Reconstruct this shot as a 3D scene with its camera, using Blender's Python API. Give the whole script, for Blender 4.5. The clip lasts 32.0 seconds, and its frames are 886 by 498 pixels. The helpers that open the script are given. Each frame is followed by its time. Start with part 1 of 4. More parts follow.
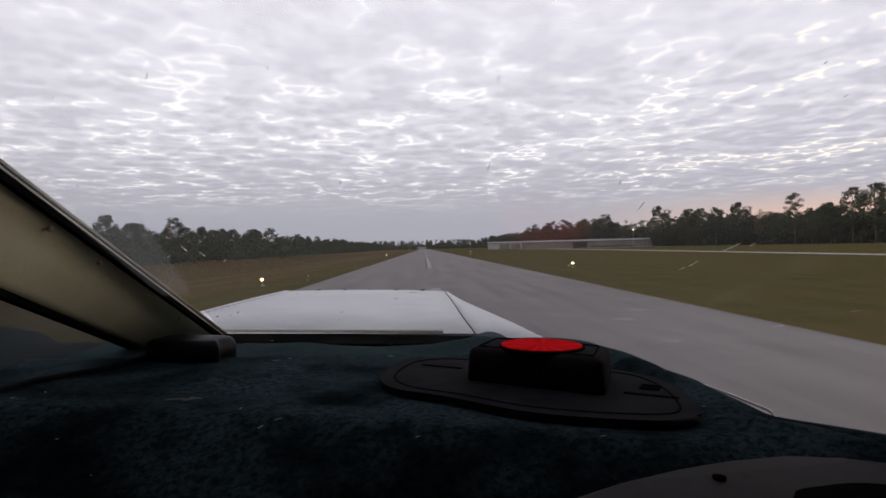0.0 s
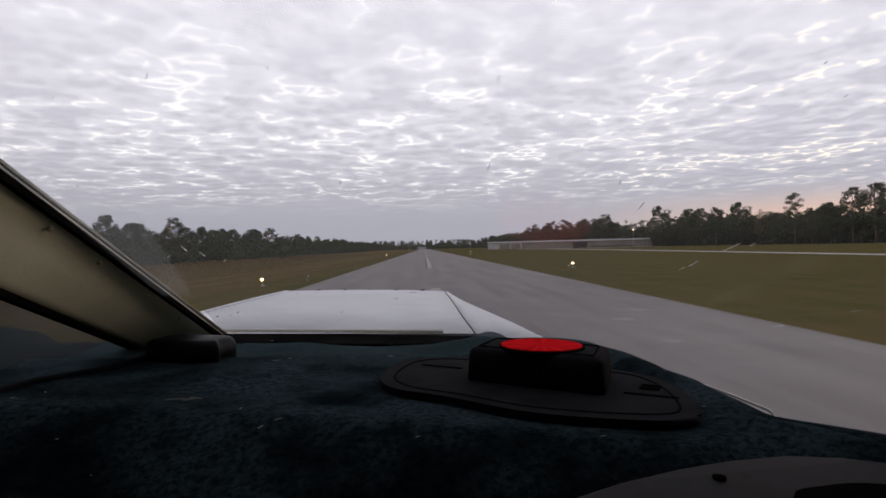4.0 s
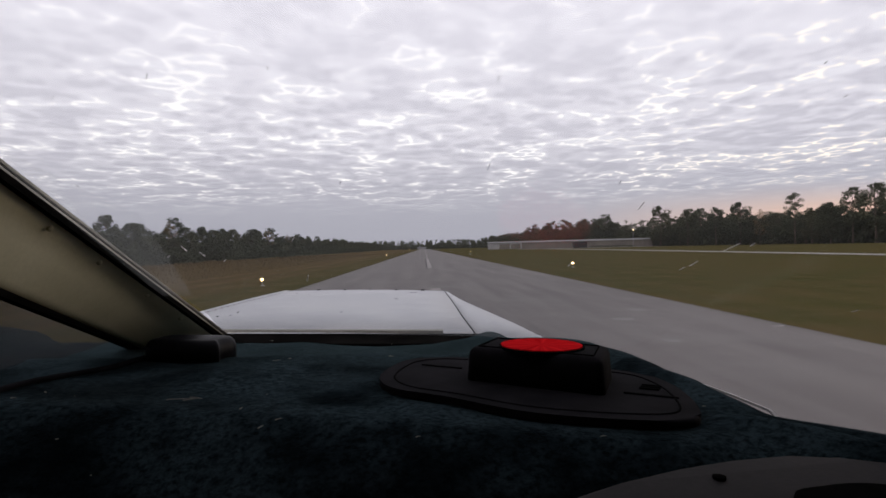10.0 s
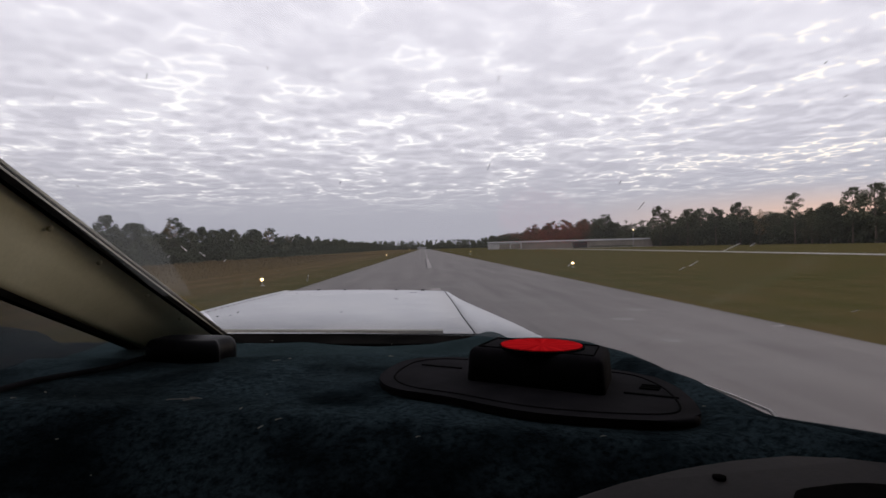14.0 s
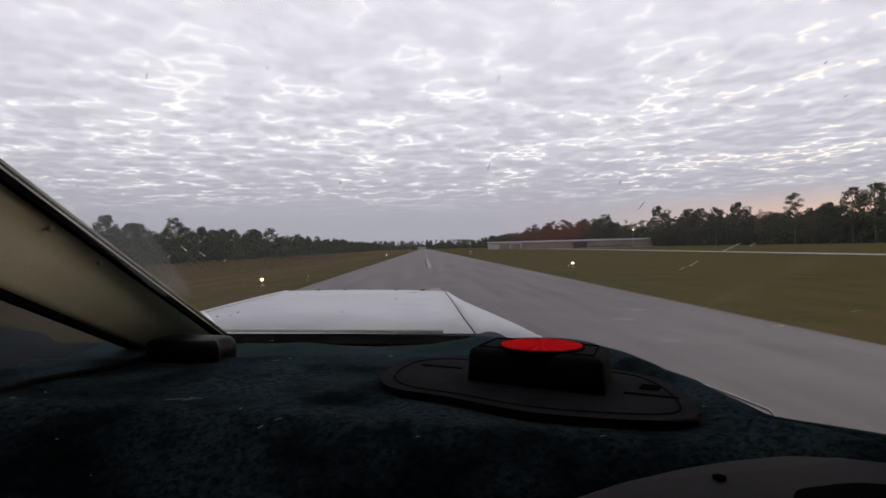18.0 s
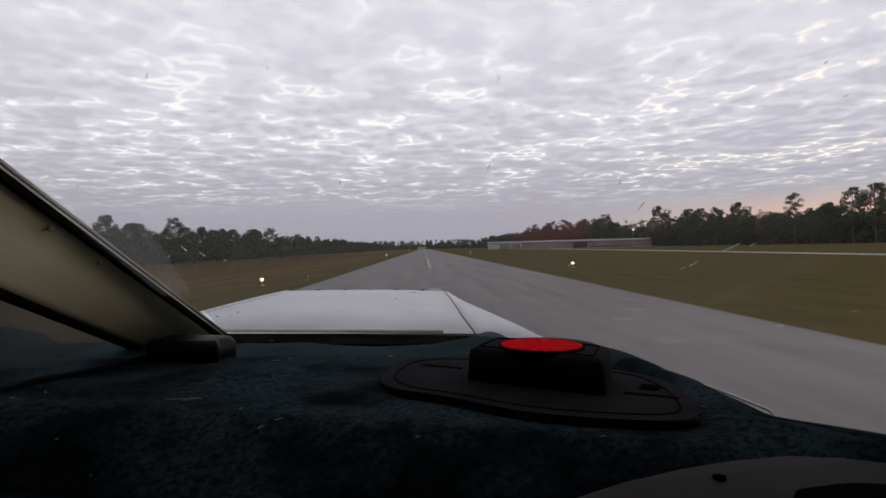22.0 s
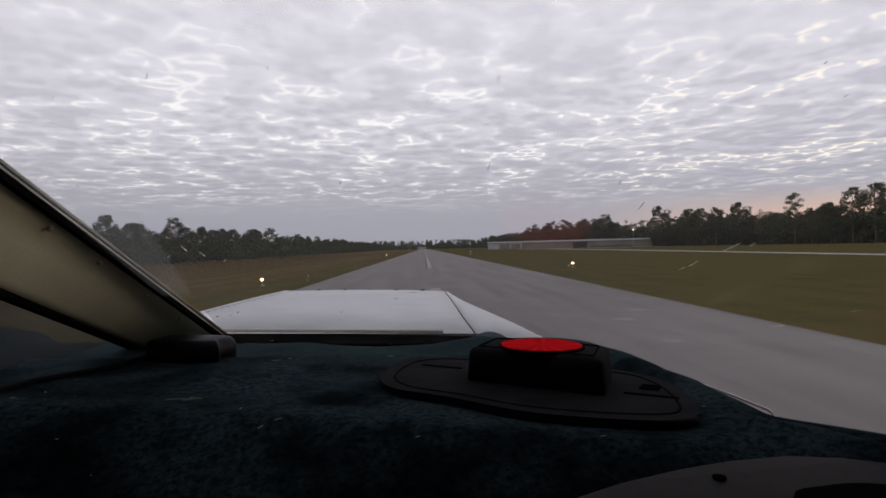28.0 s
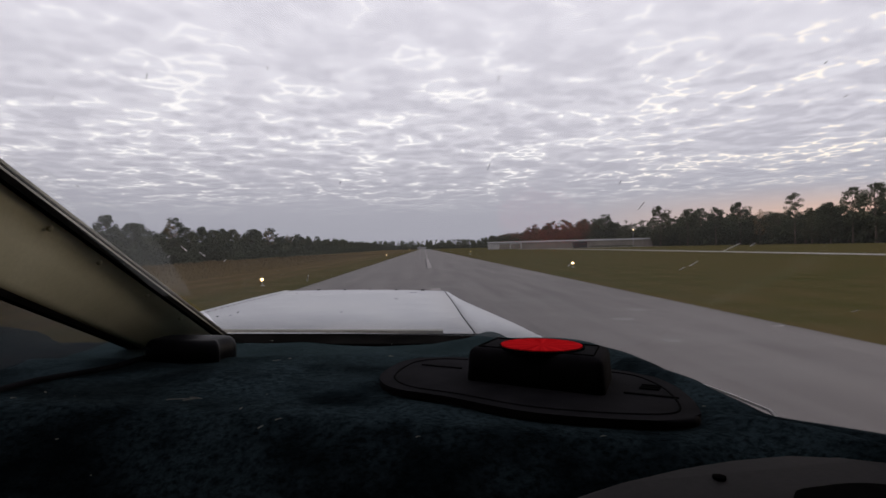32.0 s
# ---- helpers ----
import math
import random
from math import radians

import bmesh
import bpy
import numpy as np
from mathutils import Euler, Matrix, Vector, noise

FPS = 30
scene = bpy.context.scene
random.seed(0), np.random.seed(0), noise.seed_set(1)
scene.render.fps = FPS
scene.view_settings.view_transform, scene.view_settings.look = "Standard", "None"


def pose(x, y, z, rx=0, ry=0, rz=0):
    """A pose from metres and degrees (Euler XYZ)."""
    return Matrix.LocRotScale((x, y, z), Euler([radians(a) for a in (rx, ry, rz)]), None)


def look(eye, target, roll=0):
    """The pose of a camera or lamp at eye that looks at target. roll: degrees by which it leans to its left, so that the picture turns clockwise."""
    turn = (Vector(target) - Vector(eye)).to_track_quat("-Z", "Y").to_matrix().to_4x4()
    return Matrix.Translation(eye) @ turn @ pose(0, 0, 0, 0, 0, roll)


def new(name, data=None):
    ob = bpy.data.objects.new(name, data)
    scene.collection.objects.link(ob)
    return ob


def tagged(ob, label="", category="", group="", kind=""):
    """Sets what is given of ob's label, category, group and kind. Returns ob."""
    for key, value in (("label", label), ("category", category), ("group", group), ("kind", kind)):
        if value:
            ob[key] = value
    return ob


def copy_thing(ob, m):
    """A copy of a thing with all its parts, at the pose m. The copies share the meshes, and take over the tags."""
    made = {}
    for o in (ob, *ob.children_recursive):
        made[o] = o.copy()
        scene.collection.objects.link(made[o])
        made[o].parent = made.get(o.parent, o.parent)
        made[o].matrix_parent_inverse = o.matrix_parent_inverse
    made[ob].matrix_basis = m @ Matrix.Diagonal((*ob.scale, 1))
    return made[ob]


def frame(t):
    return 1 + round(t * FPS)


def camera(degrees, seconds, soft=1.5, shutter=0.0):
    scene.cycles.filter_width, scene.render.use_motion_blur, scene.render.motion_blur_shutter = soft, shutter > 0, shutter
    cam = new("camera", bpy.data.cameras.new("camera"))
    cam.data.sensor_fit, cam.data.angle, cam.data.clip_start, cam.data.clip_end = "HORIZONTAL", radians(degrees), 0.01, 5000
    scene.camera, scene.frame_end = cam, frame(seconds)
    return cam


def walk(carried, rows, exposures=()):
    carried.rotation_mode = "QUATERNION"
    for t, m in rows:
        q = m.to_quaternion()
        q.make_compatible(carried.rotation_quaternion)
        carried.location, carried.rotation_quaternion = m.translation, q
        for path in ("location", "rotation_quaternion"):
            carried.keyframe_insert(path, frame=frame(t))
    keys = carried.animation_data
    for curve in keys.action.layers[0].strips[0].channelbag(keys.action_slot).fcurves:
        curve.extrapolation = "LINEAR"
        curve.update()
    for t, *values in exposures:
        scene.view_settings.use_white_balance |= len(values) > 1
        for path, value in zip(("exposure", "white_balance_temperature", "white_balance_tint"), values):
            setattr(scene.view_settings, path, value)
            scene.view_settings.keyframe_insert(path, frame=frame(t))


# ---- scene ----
# The aeroplane stands on the runway; the camera is fixed on top of its instrument panel.
EYE = 2.0
LENS = 72.0
TILT, LEAN, TURN = -0.14, 1.42, -1.75
cam = camera(LENS, 32.0, soft=1.6)
EXPO = [(0, 0.09), (14.0, 0.11), (18.0, 0.05), (22.0, -0.03), (28.0, -0.09), (30.0, -0.04), (32.0, -0.04)]
walk(cam, [(t, pose(0, 0, EYE, 90 + TILT, LEAN, TURN)) for t in (0.0, 8.0, 16.0, 24.0, 32.0)], EXPO)
# the aeroplane's own axes: x to its right, y ahead, z up from the camera
A = pose(0, 0, EYE, TILT, LEAN, TURN)

# ---- node helpers ----


class Nodes:
    def __init__(self, tree):
        self.tree = tree
        tree.nodes.clear()

    def add(self, kind, **values):
        n = self.tree.nodes.new(kind)
        for key, value in values.items():
            if key in n.inputs:
                n.inputs[key].default_value = value
            else:
                setattr(n, key, value)
        return n

    def link(self, a, b):
        self.tree.links.new(a, b)

    def mth(self, op, a, b=0.0, c=None, clamp=False):
        n = self.tree.nodes.new("ShaderNodeMath")
        n.operation, n.use_clamp = op, clamp
        for k, v in enumerate((a, b, c)):
            if v is None:
                continue
            if isinstance(v, (int, float)):
                n.inputs[k].default_value = v
            else:
                self.link(v, n.inputs[k])
        return n.outputs[0]

    def mix(self, f, a, b, blend="MIX"):
        n = self.tree.nodes.new("ShaderNodeMix")
        n.data_type, n.blend_type = "RGBA", blend
        for sock, v in ((n.inputs[0], f), (n.inputs[6], a), (n.inputs[7], b)):
            if isinstance(v, (int, float)):
                sock.default_value = v
            elif isinstance(v, tuple):
                sock.default_value = (*v, 1.0)
            else:
                self.link(v, sock)
        return n.outputs[2]

    def ramp(self, f, lo, hi, a=0.0, b=1.0):
        n = self.tree.nodes.new("ShaderNodeMapRange")
        n.interpolation_type = "SMOOTHSTEP"
        self.link(f, n.inputs[0])
        for k, v in ((1, lo), (2, hi), (3, a), (4, b)):
            n.inputs[k].default_value = v
        return n.outputs[0]

    def noise(self, vec, scale, detail=4.0, rough=0.55, distort=0.0):
        n = self.add("ShaderNodeTexNoise", Scale=scale, Detail=detail, Roughness=rough, Distortion=distort)
        self.link(vec, n.inputs["Vector"])
        return n.outputs[0]


# ---- sky: a layer of broken cloud before sunrise ----
SUN_SIDE = radians(52)      # to the right of straight ahead
SUN_UP = radians(5)
world = bpy.data.worlds.new("dawn_sky")
scene.world = world
world.use_nodes = True
w = Nodes(world.node_tree)
tc = w.add("ShaderNodeTexCoord")
sep = w.add("ShaderNodeSeparateXYZ")
w.link(tc.outputs["Generated"], sep.inputs[0])
dx, dy, dz = sep.outputs
up = w.mth("MAXIMUM", dz, 0.0)
den = w.mth("ADD", up, 0.045)
flat = w.add("ShaderNodeCombineXYZ")
w.link(w.mth("MULTIPLY", w.mth("DIVIDE", dx, den), 4.5), flat.inputs[0])
w.link(w.mth("MULTIPLY", w.mth("DIVIDE", dy, den), 3.9), flat.inputs[1])
plane = flat.outputs[0]
# each puff is a thick middle with a ragged thin rim
wob = w.add("ShaderNodeTexNoise", Scale=1.7, Detail=7.0, Roughness=0.66)
w.link(plane, wob.inputs["Vector"])
shift = w.add("ShaderNodeVectorMath", operation="MULTIPLY_ADD")
w.link(wob.outputs["Color"], shift.inputs[0])
shift.inputs[1].default_value = (0.66, 0.66, 0.0)
w.link(plane, shift.inputs[2])
swirl = shift.outputs[0]
broad = w.noise(plane, 0.22, 3.0, 0.5)
patch = w.noise(plane, 0.6, 3.0, 0.6)
ragged = w.noise(plane, 1.5, 8.0, 0.66)
cell = w.add("ShaderNodeTexVoronoi", feature="SMOOTH_F1", Scale=1.05)
cell.inputs["Smoothness"].default_value = 0.35
w.link(swirl, cell.inputs["Vector"])
cell2 = w.add("ShaderNodeTexVoronoi", feature="SMOOTH_F1", Scale=2.4)
cell2.inputs["Smoothness"].default_value = 0.3
w.link(swirl, cell2.inputs["Vector"])
edge = w.add("ShaderNodeTexVoronoi", feature="DISTANCE_TO_EDGE", Scale=1.6)
w.link(swirl, edge.inputs["Vector"])
seam = w.ramp(edge.outputs["Distance"], 0.0, 0.15, 0.9, 0.0)
rim = w.mth("MULTIPLY_ADD", cell2.outputs["Distance"], 0.38, w.mth("MULTIPLY", cell.outputs["Distance"], 0.72))
rim = w.mth("ADD", rim, w.mth("MULTIPLY", w.mth("SUBTRACT", ragged, 0.5), 0.95))
rim = w.mth("ADD", rim, w.mth("MULTIPLY", w.mth("SUBTRACT", patch, 0.5), 1.05))
rim = w.mth("ADD", rim, w.mth("MULTIPLY", w.mth("SUBTRACT", broad, 0.5), 0.95))
ax = w.mth("ADD", w.mth("MULTIPLY", dx, math.sin(SUN_SIDE)), w.mth("MULTIPLY", dy, math.cos(SUN_SIDE)))
sunward = w.ramp(ax, 0.74, 0.995)
# the gaps shine most at middle height and towards the dawn
reach = w.mth("MULTIPLY", w.ramp(dz, 0.05, 0.11), w.mth("MAXIMUM", w.ramp(dz, 0.16, 0.32, 1.0, 0.45), w.mth("MULTIPLY", sunward, 0.9)))
bright = w.mth("MULTIPLY", w.mth("MULTIPLY", seam, w.ramp(rim, 0.64, 0.82)), w.mth("MULTIPLY", reach, w.ramp(ax, 0.3, 0.85, 0.9, 1.0)), clamp=True)
crisp = w.noise(swirl, 4.5, 5.0, 0.65)
cloud = w.mix(w.ramp(rim, 0.30, 0.62), (0.585, 0.562, 0.645), (0.768, 0.738, 0.815))
cloud = w.mix(w.ramp(rim, 0.60, 0.78, 0.0, 0.55), cloud, (0.93, 0.91, 0.975))
cloud = w.mix(w.mth("MULTIPLY", w.ramp(crisp, 0.35, 0.65), w.ramp(dz, 0.06, 0.2, 0.1, 0.34)), cloud, (0.86, 0.84, 0.91))
# thinner cloud overhead, thicker and bluer towards the horizon
cloud = w.mix(w.ramp(dz, 0.12, 0.40, 0.0, 0.55), cloud, (0.965, 0.93, 1.02))
low = w.ramp(dz, 0.035, 0.185, 1.0, 0.0)
cloud = w.mix(w.mth("MULTIPLY", low, 0.95), cloud, (0.45, 0.445, 0.512))
# the clear strip of dawn under the cloud's far edge
strip = w.mth("MULTIPLY", sunward, w.mth("MULTIPLY", w.ramp(dz, 0.015, 0.085, 1.0, 0.0), 0.68))
sky = w.add("ShaderNodeTexSky", sky_type="NISHITA", sun_disc=False, sun_elevation=SUN_UP, sun_rotation=SUN_SIDE, air_density=1.6, dust_density=2.5)
glow = w.mix(1.0, (1.02, 0.62, 0.40), w.mix(1.0, sky.outputs[0], (0.02, 0.02, 0.02), "MULTIPLY"), "ADD")
col = w.mix(strip, cloud, glow)
gapcol = w.mix(sunward, (1.34, 1.28, 1.25), (1.42, 1.24, 1.05))
col = w.mix(w.mth("MULTIPLY", bright, 0.95), col, gapcol)
bg = w.add("ShaderNodeBackground", Strength=1.0)
w.link(col, bg.inputs[0])
w.link(bg.outputs[0], w.add("ShaderNodeOutputWorld").inputs[0])

sun = bpy.data.lights.new("sun", "SUN")
sun.energy, sun.angle, sun.color = 0.5, radians(14), (1.0, 0.8, 0.62)
sun_ob = new("sun", sun)
sun_ob.matrix_basis = look((0, 0, 60), (-60 * math.sin(SUN_SIDE), -60 * math.cos(SUN_SIDE), 60 - 60 * math.tan(SUN_UP)))

# ---- materials ----


def surface(name, build, rough=0.8, bump=0.0, bump_scale=40.0, metal=0.0, spec=0.3, sheen=0.0):
    """build(n, p): the base colour, from the node helper and the object's own coordinates."""
    m = bpy.data.materials.new(name)
    m.use_nodes = True
    n = Nodes(m.node_tree)
    p = n.add("ShaderNodeTexCoord").outputs["Object"]
    s = n.add("ShaderNodeBsdfPrincipled", Roughness=rough, Metallic=metal)
    s.inputs["Specular IOR Level"].default_value = spec
    if sheen:
        nap = n.mth("MULTIPLY", n.ramp(n.noise(p, 9.0, 5.0, 0.6), 0.32, 0.66, 0.35, 1.0), n.ramp(n.noise(p, 190.0, 3.0, 0.7), 0.3, 0.7, 0.45, 1.0))
        n.link(n.mth("MULTIPLY", nap, sheen), s.inputs["Sheen Weight"])
        s.inputs["Sheen Roughness"].default_value = 0.3
        s.inputs["Sheen Tint"].default_value = (0.42, 0.58, 0.66, 1)
    c = build(n, p)
    if isinstance(c, tuple):
        s.inputs["Base Color"].default_value = (*c, 1)
    else:
        n.link(c, s.inputs["Base Color"])
    if bump:
        b = n.add("ShaderNodeBump", Strength=bump, Distance=0.01)
        n.link(n.noise(p, bump_scale, 5.0, 0.6), b.inputs["Height"])
        n.link(b.outputs[0], s.inputs["Normal"])
    n.link(s.outputs[0], n.add("ShaderNodeOutputMaterial").inputs[0])
    return m


def mottled(a, b, coarse, grain, ga=0.25):
    """Two colours in patches of 1/coarse metres, with grain of 1/grain metres over them."""
    def build(n, p):
        c = n.mix(n.ramp(n.noise(p, coarse, 4.0), 0.35, 0.65), a, b)
        return n.mix(n.mth("MULTIPLY", n.ramp(n.noise(p, grain, 3.0, 0.7), 0.35, 0.7), ga), c, tuple(v * 0.45 for v in a))
    return build


def grass_colour(n, p):
    green = n.mix(n.ramp(n.noise(p, 0.05, 5.0), 0.38, 0.62), (0.050, 0.050, 0.014), (0.072, 0.058, 0.019))
    straw = n.mix(n.ramp(n.noise(p, 0.35, 6.0, 0.7), 0.36, 0.62), green, (0.080, 0.060, 0.024))
    s = n.add("ShaderNodeSeparateXYZ")
    n.link(p, s.inputs[0])
    # unmown brown growth away from the mown strip, and the dry field of the approach
    out = n.mth("ADD", s.outputs[0], n.mth("MULTIPLY", n.noise(p, 0.09, 4.0), 10.0))
    wild = n.ramp(out, -10.0, -2.0, 1.0, 0.0)
    brown = n.mix(n.ramp(n.noise(p, 0.3, 6.0, 0.7), 0.35, 0.65), (0.082, 0.054, 0.028), (0.11, 0.076, 0.036))
    c = n.mix(wild, straw, brown)
    back = n.ramp(s.outputs[1], -446.0, -438.0, 1.0, 0.0)
    c = n.mix(back, c, n.mix(n.ramp(n.noise(p, 0.12, 6.0, 0.7), 0.35, 0.65), (0.15, 0.095, 0.045), (0.09, 0.075, 0.03)))
    # mowing swathes along the field
    sw = n.add("ShaderNodeTexWave", Scale=0.11, Distortion=1.5, Detail=2.0)
    n.link(p, sw.inputs["Vector"])
    c = n.mix(n.mth("MULTIPLY", sw.outputs["Fac"], 0.3), c, (0.036, 0.043, 0.013))
    return n.mix(n.mth("MULTIPLY", n.ramp(n.noise(p, 6.0, 4.0, 0.75), 0.4, 0.7), 0.18), c, (0.045, 0.043, 0.014))


def asphalt_colour(n, p):
    s = n.add("ShaderNodeMapping")
    s.inputs["Scale"].default_value = (1.0, 0.06, 1.0)
    n.link(p, s.inputs["Vector"])
    c = n.mix(n.ramp(n.noise(s.outputs[0], 0.9, 5.0, 0.6), 0.3, 0.7), (0.086, 0.075, 0.072), (0.138, 0.122, 0.117))
    c = n.mix(n.mth("MULTIPLY", n.ramp(n.noise(p, 0.25, 5.0, 0.65), 0.45, 0.7), 0.5), c, (0.158, 0.145, 0.140))
    v = n.add("ShaderNodeTexVoronoi", feature="DISTANCE_TO_EDGE", Scale=0.22)
    n.link(p, v.inputs["Vector"])
    crack = n.mth("MULTIPLY", n.ramp(v.outputs["Distance"], 0.0, 0.008, 1.0, 0.0), n.ramp(n.noise(p, 0.2, 2.0), 0.42, 0.6))
    c = n.mix(n.mth("MULTIPLY", crack, 0.22), c, (0.07, 0.065, 0.06))
    return n.mix(n.mth("MULTIPLY", n.ramp(n.noise(p, 25.0, 3.0, 0.8), 0.45, 0.7), 0.25), c, (0.09, 0.085, 0.085))


def leaf_colour(a, b):
    def build(n, p):
        g = n.add("ShaderNodeNewGeometry")
        o = n.add("ShaderNodeObjectInfo")
        f = n.mth("MULTIPLY_ADD", o.outputs["Random"], 0.72, n.mth("MULTIPLY", g.outputs["Random Per Island"], 0.28))
        return n.mix(f, a, b)
    return build


def red_disc(n, p):
    s = n.add("ShaderNodeSeparateXYZ")
    n.link(p, s.inputs[0])
    a = n.mth("ARCTAN2", s.outputs[1], s.outputs[0])
    v = n.add("ShaderNodeCombineXYZ")
    n.link(a, v.inputs[0])
    # the brushed sheen is painted as dark and light radial streaks
    sheen_streak = n.ramp(n.noise(v.outputs[0], 3.2, 4.0, 0.7), 0.3, 0.7)
    return n.mix(sheen_streak, (0.24, 0.002, 0.004), (0.56, 0.013, 0.016))


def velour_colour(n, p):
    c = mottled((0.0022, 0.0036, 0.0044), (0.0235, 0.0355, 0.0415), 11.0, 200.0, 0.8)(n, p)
    # paler along the windscreen's foot: the light falling there is painted in
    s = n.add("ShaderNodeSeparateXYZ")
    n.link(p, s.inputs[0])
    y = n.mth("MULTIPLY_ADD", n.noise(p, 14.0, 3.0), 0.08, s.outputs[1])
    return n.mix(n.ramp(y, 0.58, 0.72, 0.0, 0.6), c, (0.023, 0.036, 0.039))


GRASS = surface("mown_grass", grass_colour, 0.95, 0.3, 3.0, spec=0.0)
ASPHALT = surface("worn_asphalt", asphalt_colour, 0.78, 0.2, 60.0, spec=0.32)
CONCRETE = surface("pale_concrete", mottled((0.22, 0.205, 0.18), (0.29, 0.265, 0.235), 0.3, 12.0), 0.85, 0.2, 40.0)
PAINT = surface("faded_white_paint", mottled((0.27, 0.25, 0.24), (0.21, 0.195, 0.188), 0.8, 14.0, 0.4), 0.8)
TAR = surface("black_border_paint", mottled((0.032, 0.03, 0.03), (0.055, 0.05, 0.05), 0.9, 10.0, 0.3), 0.85)
PATCH = surface("repair_patch", mottled((0.17, 0.16, 0.157), (0.2, 0.188, 0.183), 1.5, 12.0), 0.85)
BARK = surface("pine_bark", mottled((0.10, 0.075, 0.055), (0.16, 0.125, 0.10), 2.0, 14.0), 0.95)
LEAF_A = surface("dark_evergreen_leaves", leaf_colour((0.058, 0.068, 0.044), (0.100, 0.100, 0.058)), 0.9, spec=0.1)
LEAF_B = surface("autumn_leaves", leaf_colour((0.09, 0.08, 0.045), (0.17, 0.115, 0.055)), 0.9, spec=0.1)
LEAF_C = surface("pine_needles", leaf_colour((0.054, 0.066, 0.045), (0.090, 0.096, 0.058)), 0.9, spec=0.1)
STRAW = surface("dry_brown_grass", leaf_colour((0.078, 0.058, 0.032), (0.118, 0.088, 0.044)), 0.95, spec=0.1)
WATER = surface("muddy_water", lambda n, p: (0.16, 0.13, 0.045), 0.06, 0.02, 3.0, spec=0.5)
TAN_METAL = surface("tan_sheet_metal", mottled((0.155, 0.135, 0.112), (0.20, 0.172, 0.145), 0.2, 6.0, 0.25), 0.6)
GREY_METAL = surface("pale_grey_sheet_metal", mottled((0.34, 0.335, 0.325), (0.40, 0.392, 0.385), 0.2, 6.0, 0.15), 0.55)
ROOF_METAL = surface("weathered_roof_metal", mottled((0.10, 0.096, 0.095), (0.15, 0.142, 0.138), 0.3, 6.0, 0.2), 0.6)
DARK_DOOR = surface("dark_hangar_door", mottled((0.16, 0.16, 0.165), (0.20, 0.20, 0.205), 0.5, 9.0, 0.2), 0.6)
WHITE_PAINT = surface("white_aircraft_paint", mottled((0.47, 0.478, 0.50), (0.53, 0.536, 0.55), 9.0, 120.0, 0.10), 0.5, 0.05, 160.0, spec=0.25)
BLACK_RUBBER = surface("black_rubber", mottled((0.0062, 0.0059, 0.0069), (0.0105, 0.0098, 0.0115), 30.0, 400.0, 0.2), 0.85, 0.05, 500.0, spec=0.012)
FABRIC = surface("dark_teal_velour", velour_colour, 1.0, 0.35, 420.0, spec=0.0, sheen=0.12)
TRIM_PAINT = surface("olive_beige_trim", mottled((0.53, 0.50, 0.345), (0.61, 0.58, 0.415), 6.0, 220.0, 0.1), 0.55, 0.04, 300.0)
TRIM_DARK = surface("dark_seal_and_shade", mottled((0.004, 0.0038, 0.0036), (0.008, 0.0075, 0.007), 20.0, 200.0), 0.9, spec=0.0)
TRIM_EDGE = surface("worn_edge_strip", mottled((0.24, 0.225, 0.18), (0.34, 0.32, 0.27), 12.0, 160.0), 0.5)
RED = surface("red_disc_painted_sheen", red_disc, 0.7, spec=0.0)
PLASTIC = surface("dark_brown_grey_plastic", mottled((0.021, 0.0185, 0.0195), (0.029, 0.0255, 0.0265), 12.0, 300.0, 0.15), 0.7, 0.06, 600.0, spec=0.05)
BLACK = surface("black_plastic", mottled((0.0035, 0.0035, 0.0042), (0.006, 0.0058, 0.007), 20.0, 300.0, 0.2), 0.45, 0.05, 400.0, spec=0.035)
GROOVE = surface("moulded_groove", mottled((0.004, 0.004, 0.004), (0.008, 0.008, 0.008), 20.0, 300.0), 1.0, spec=0.0)
LINT = surface("pale_lint", mottled((0.16, 0.15, 0.125), (0.26, 0.25, 0.215), 300.0, 900.0), 0.9)
SPLAT = surface("dried_insect_marks", mottled((0.55, 0.53, 0.5), (0.7, 0.68, 0.64), 300.0, 900.0), 0.8)
HEADLINER = surface("cream_headliner", mottled((0.30, 0.28, 0.24), (0.36, 0.34, 0.29), 5.0, 200.0), 0.95)
STEEL = surface("galvanised_steel", mottled((0.45, 0.45, 0.46), (0.55, 0.55, 0.56), 9.0, 80.0), 0.4, metal=0.8)
BLUE_PAINT = surface("navy_blue_stripe", mottled((0.02, 0.025, 0.06), (0.03, 0.035, 0.08), 3.0, 60.0), 0.4)


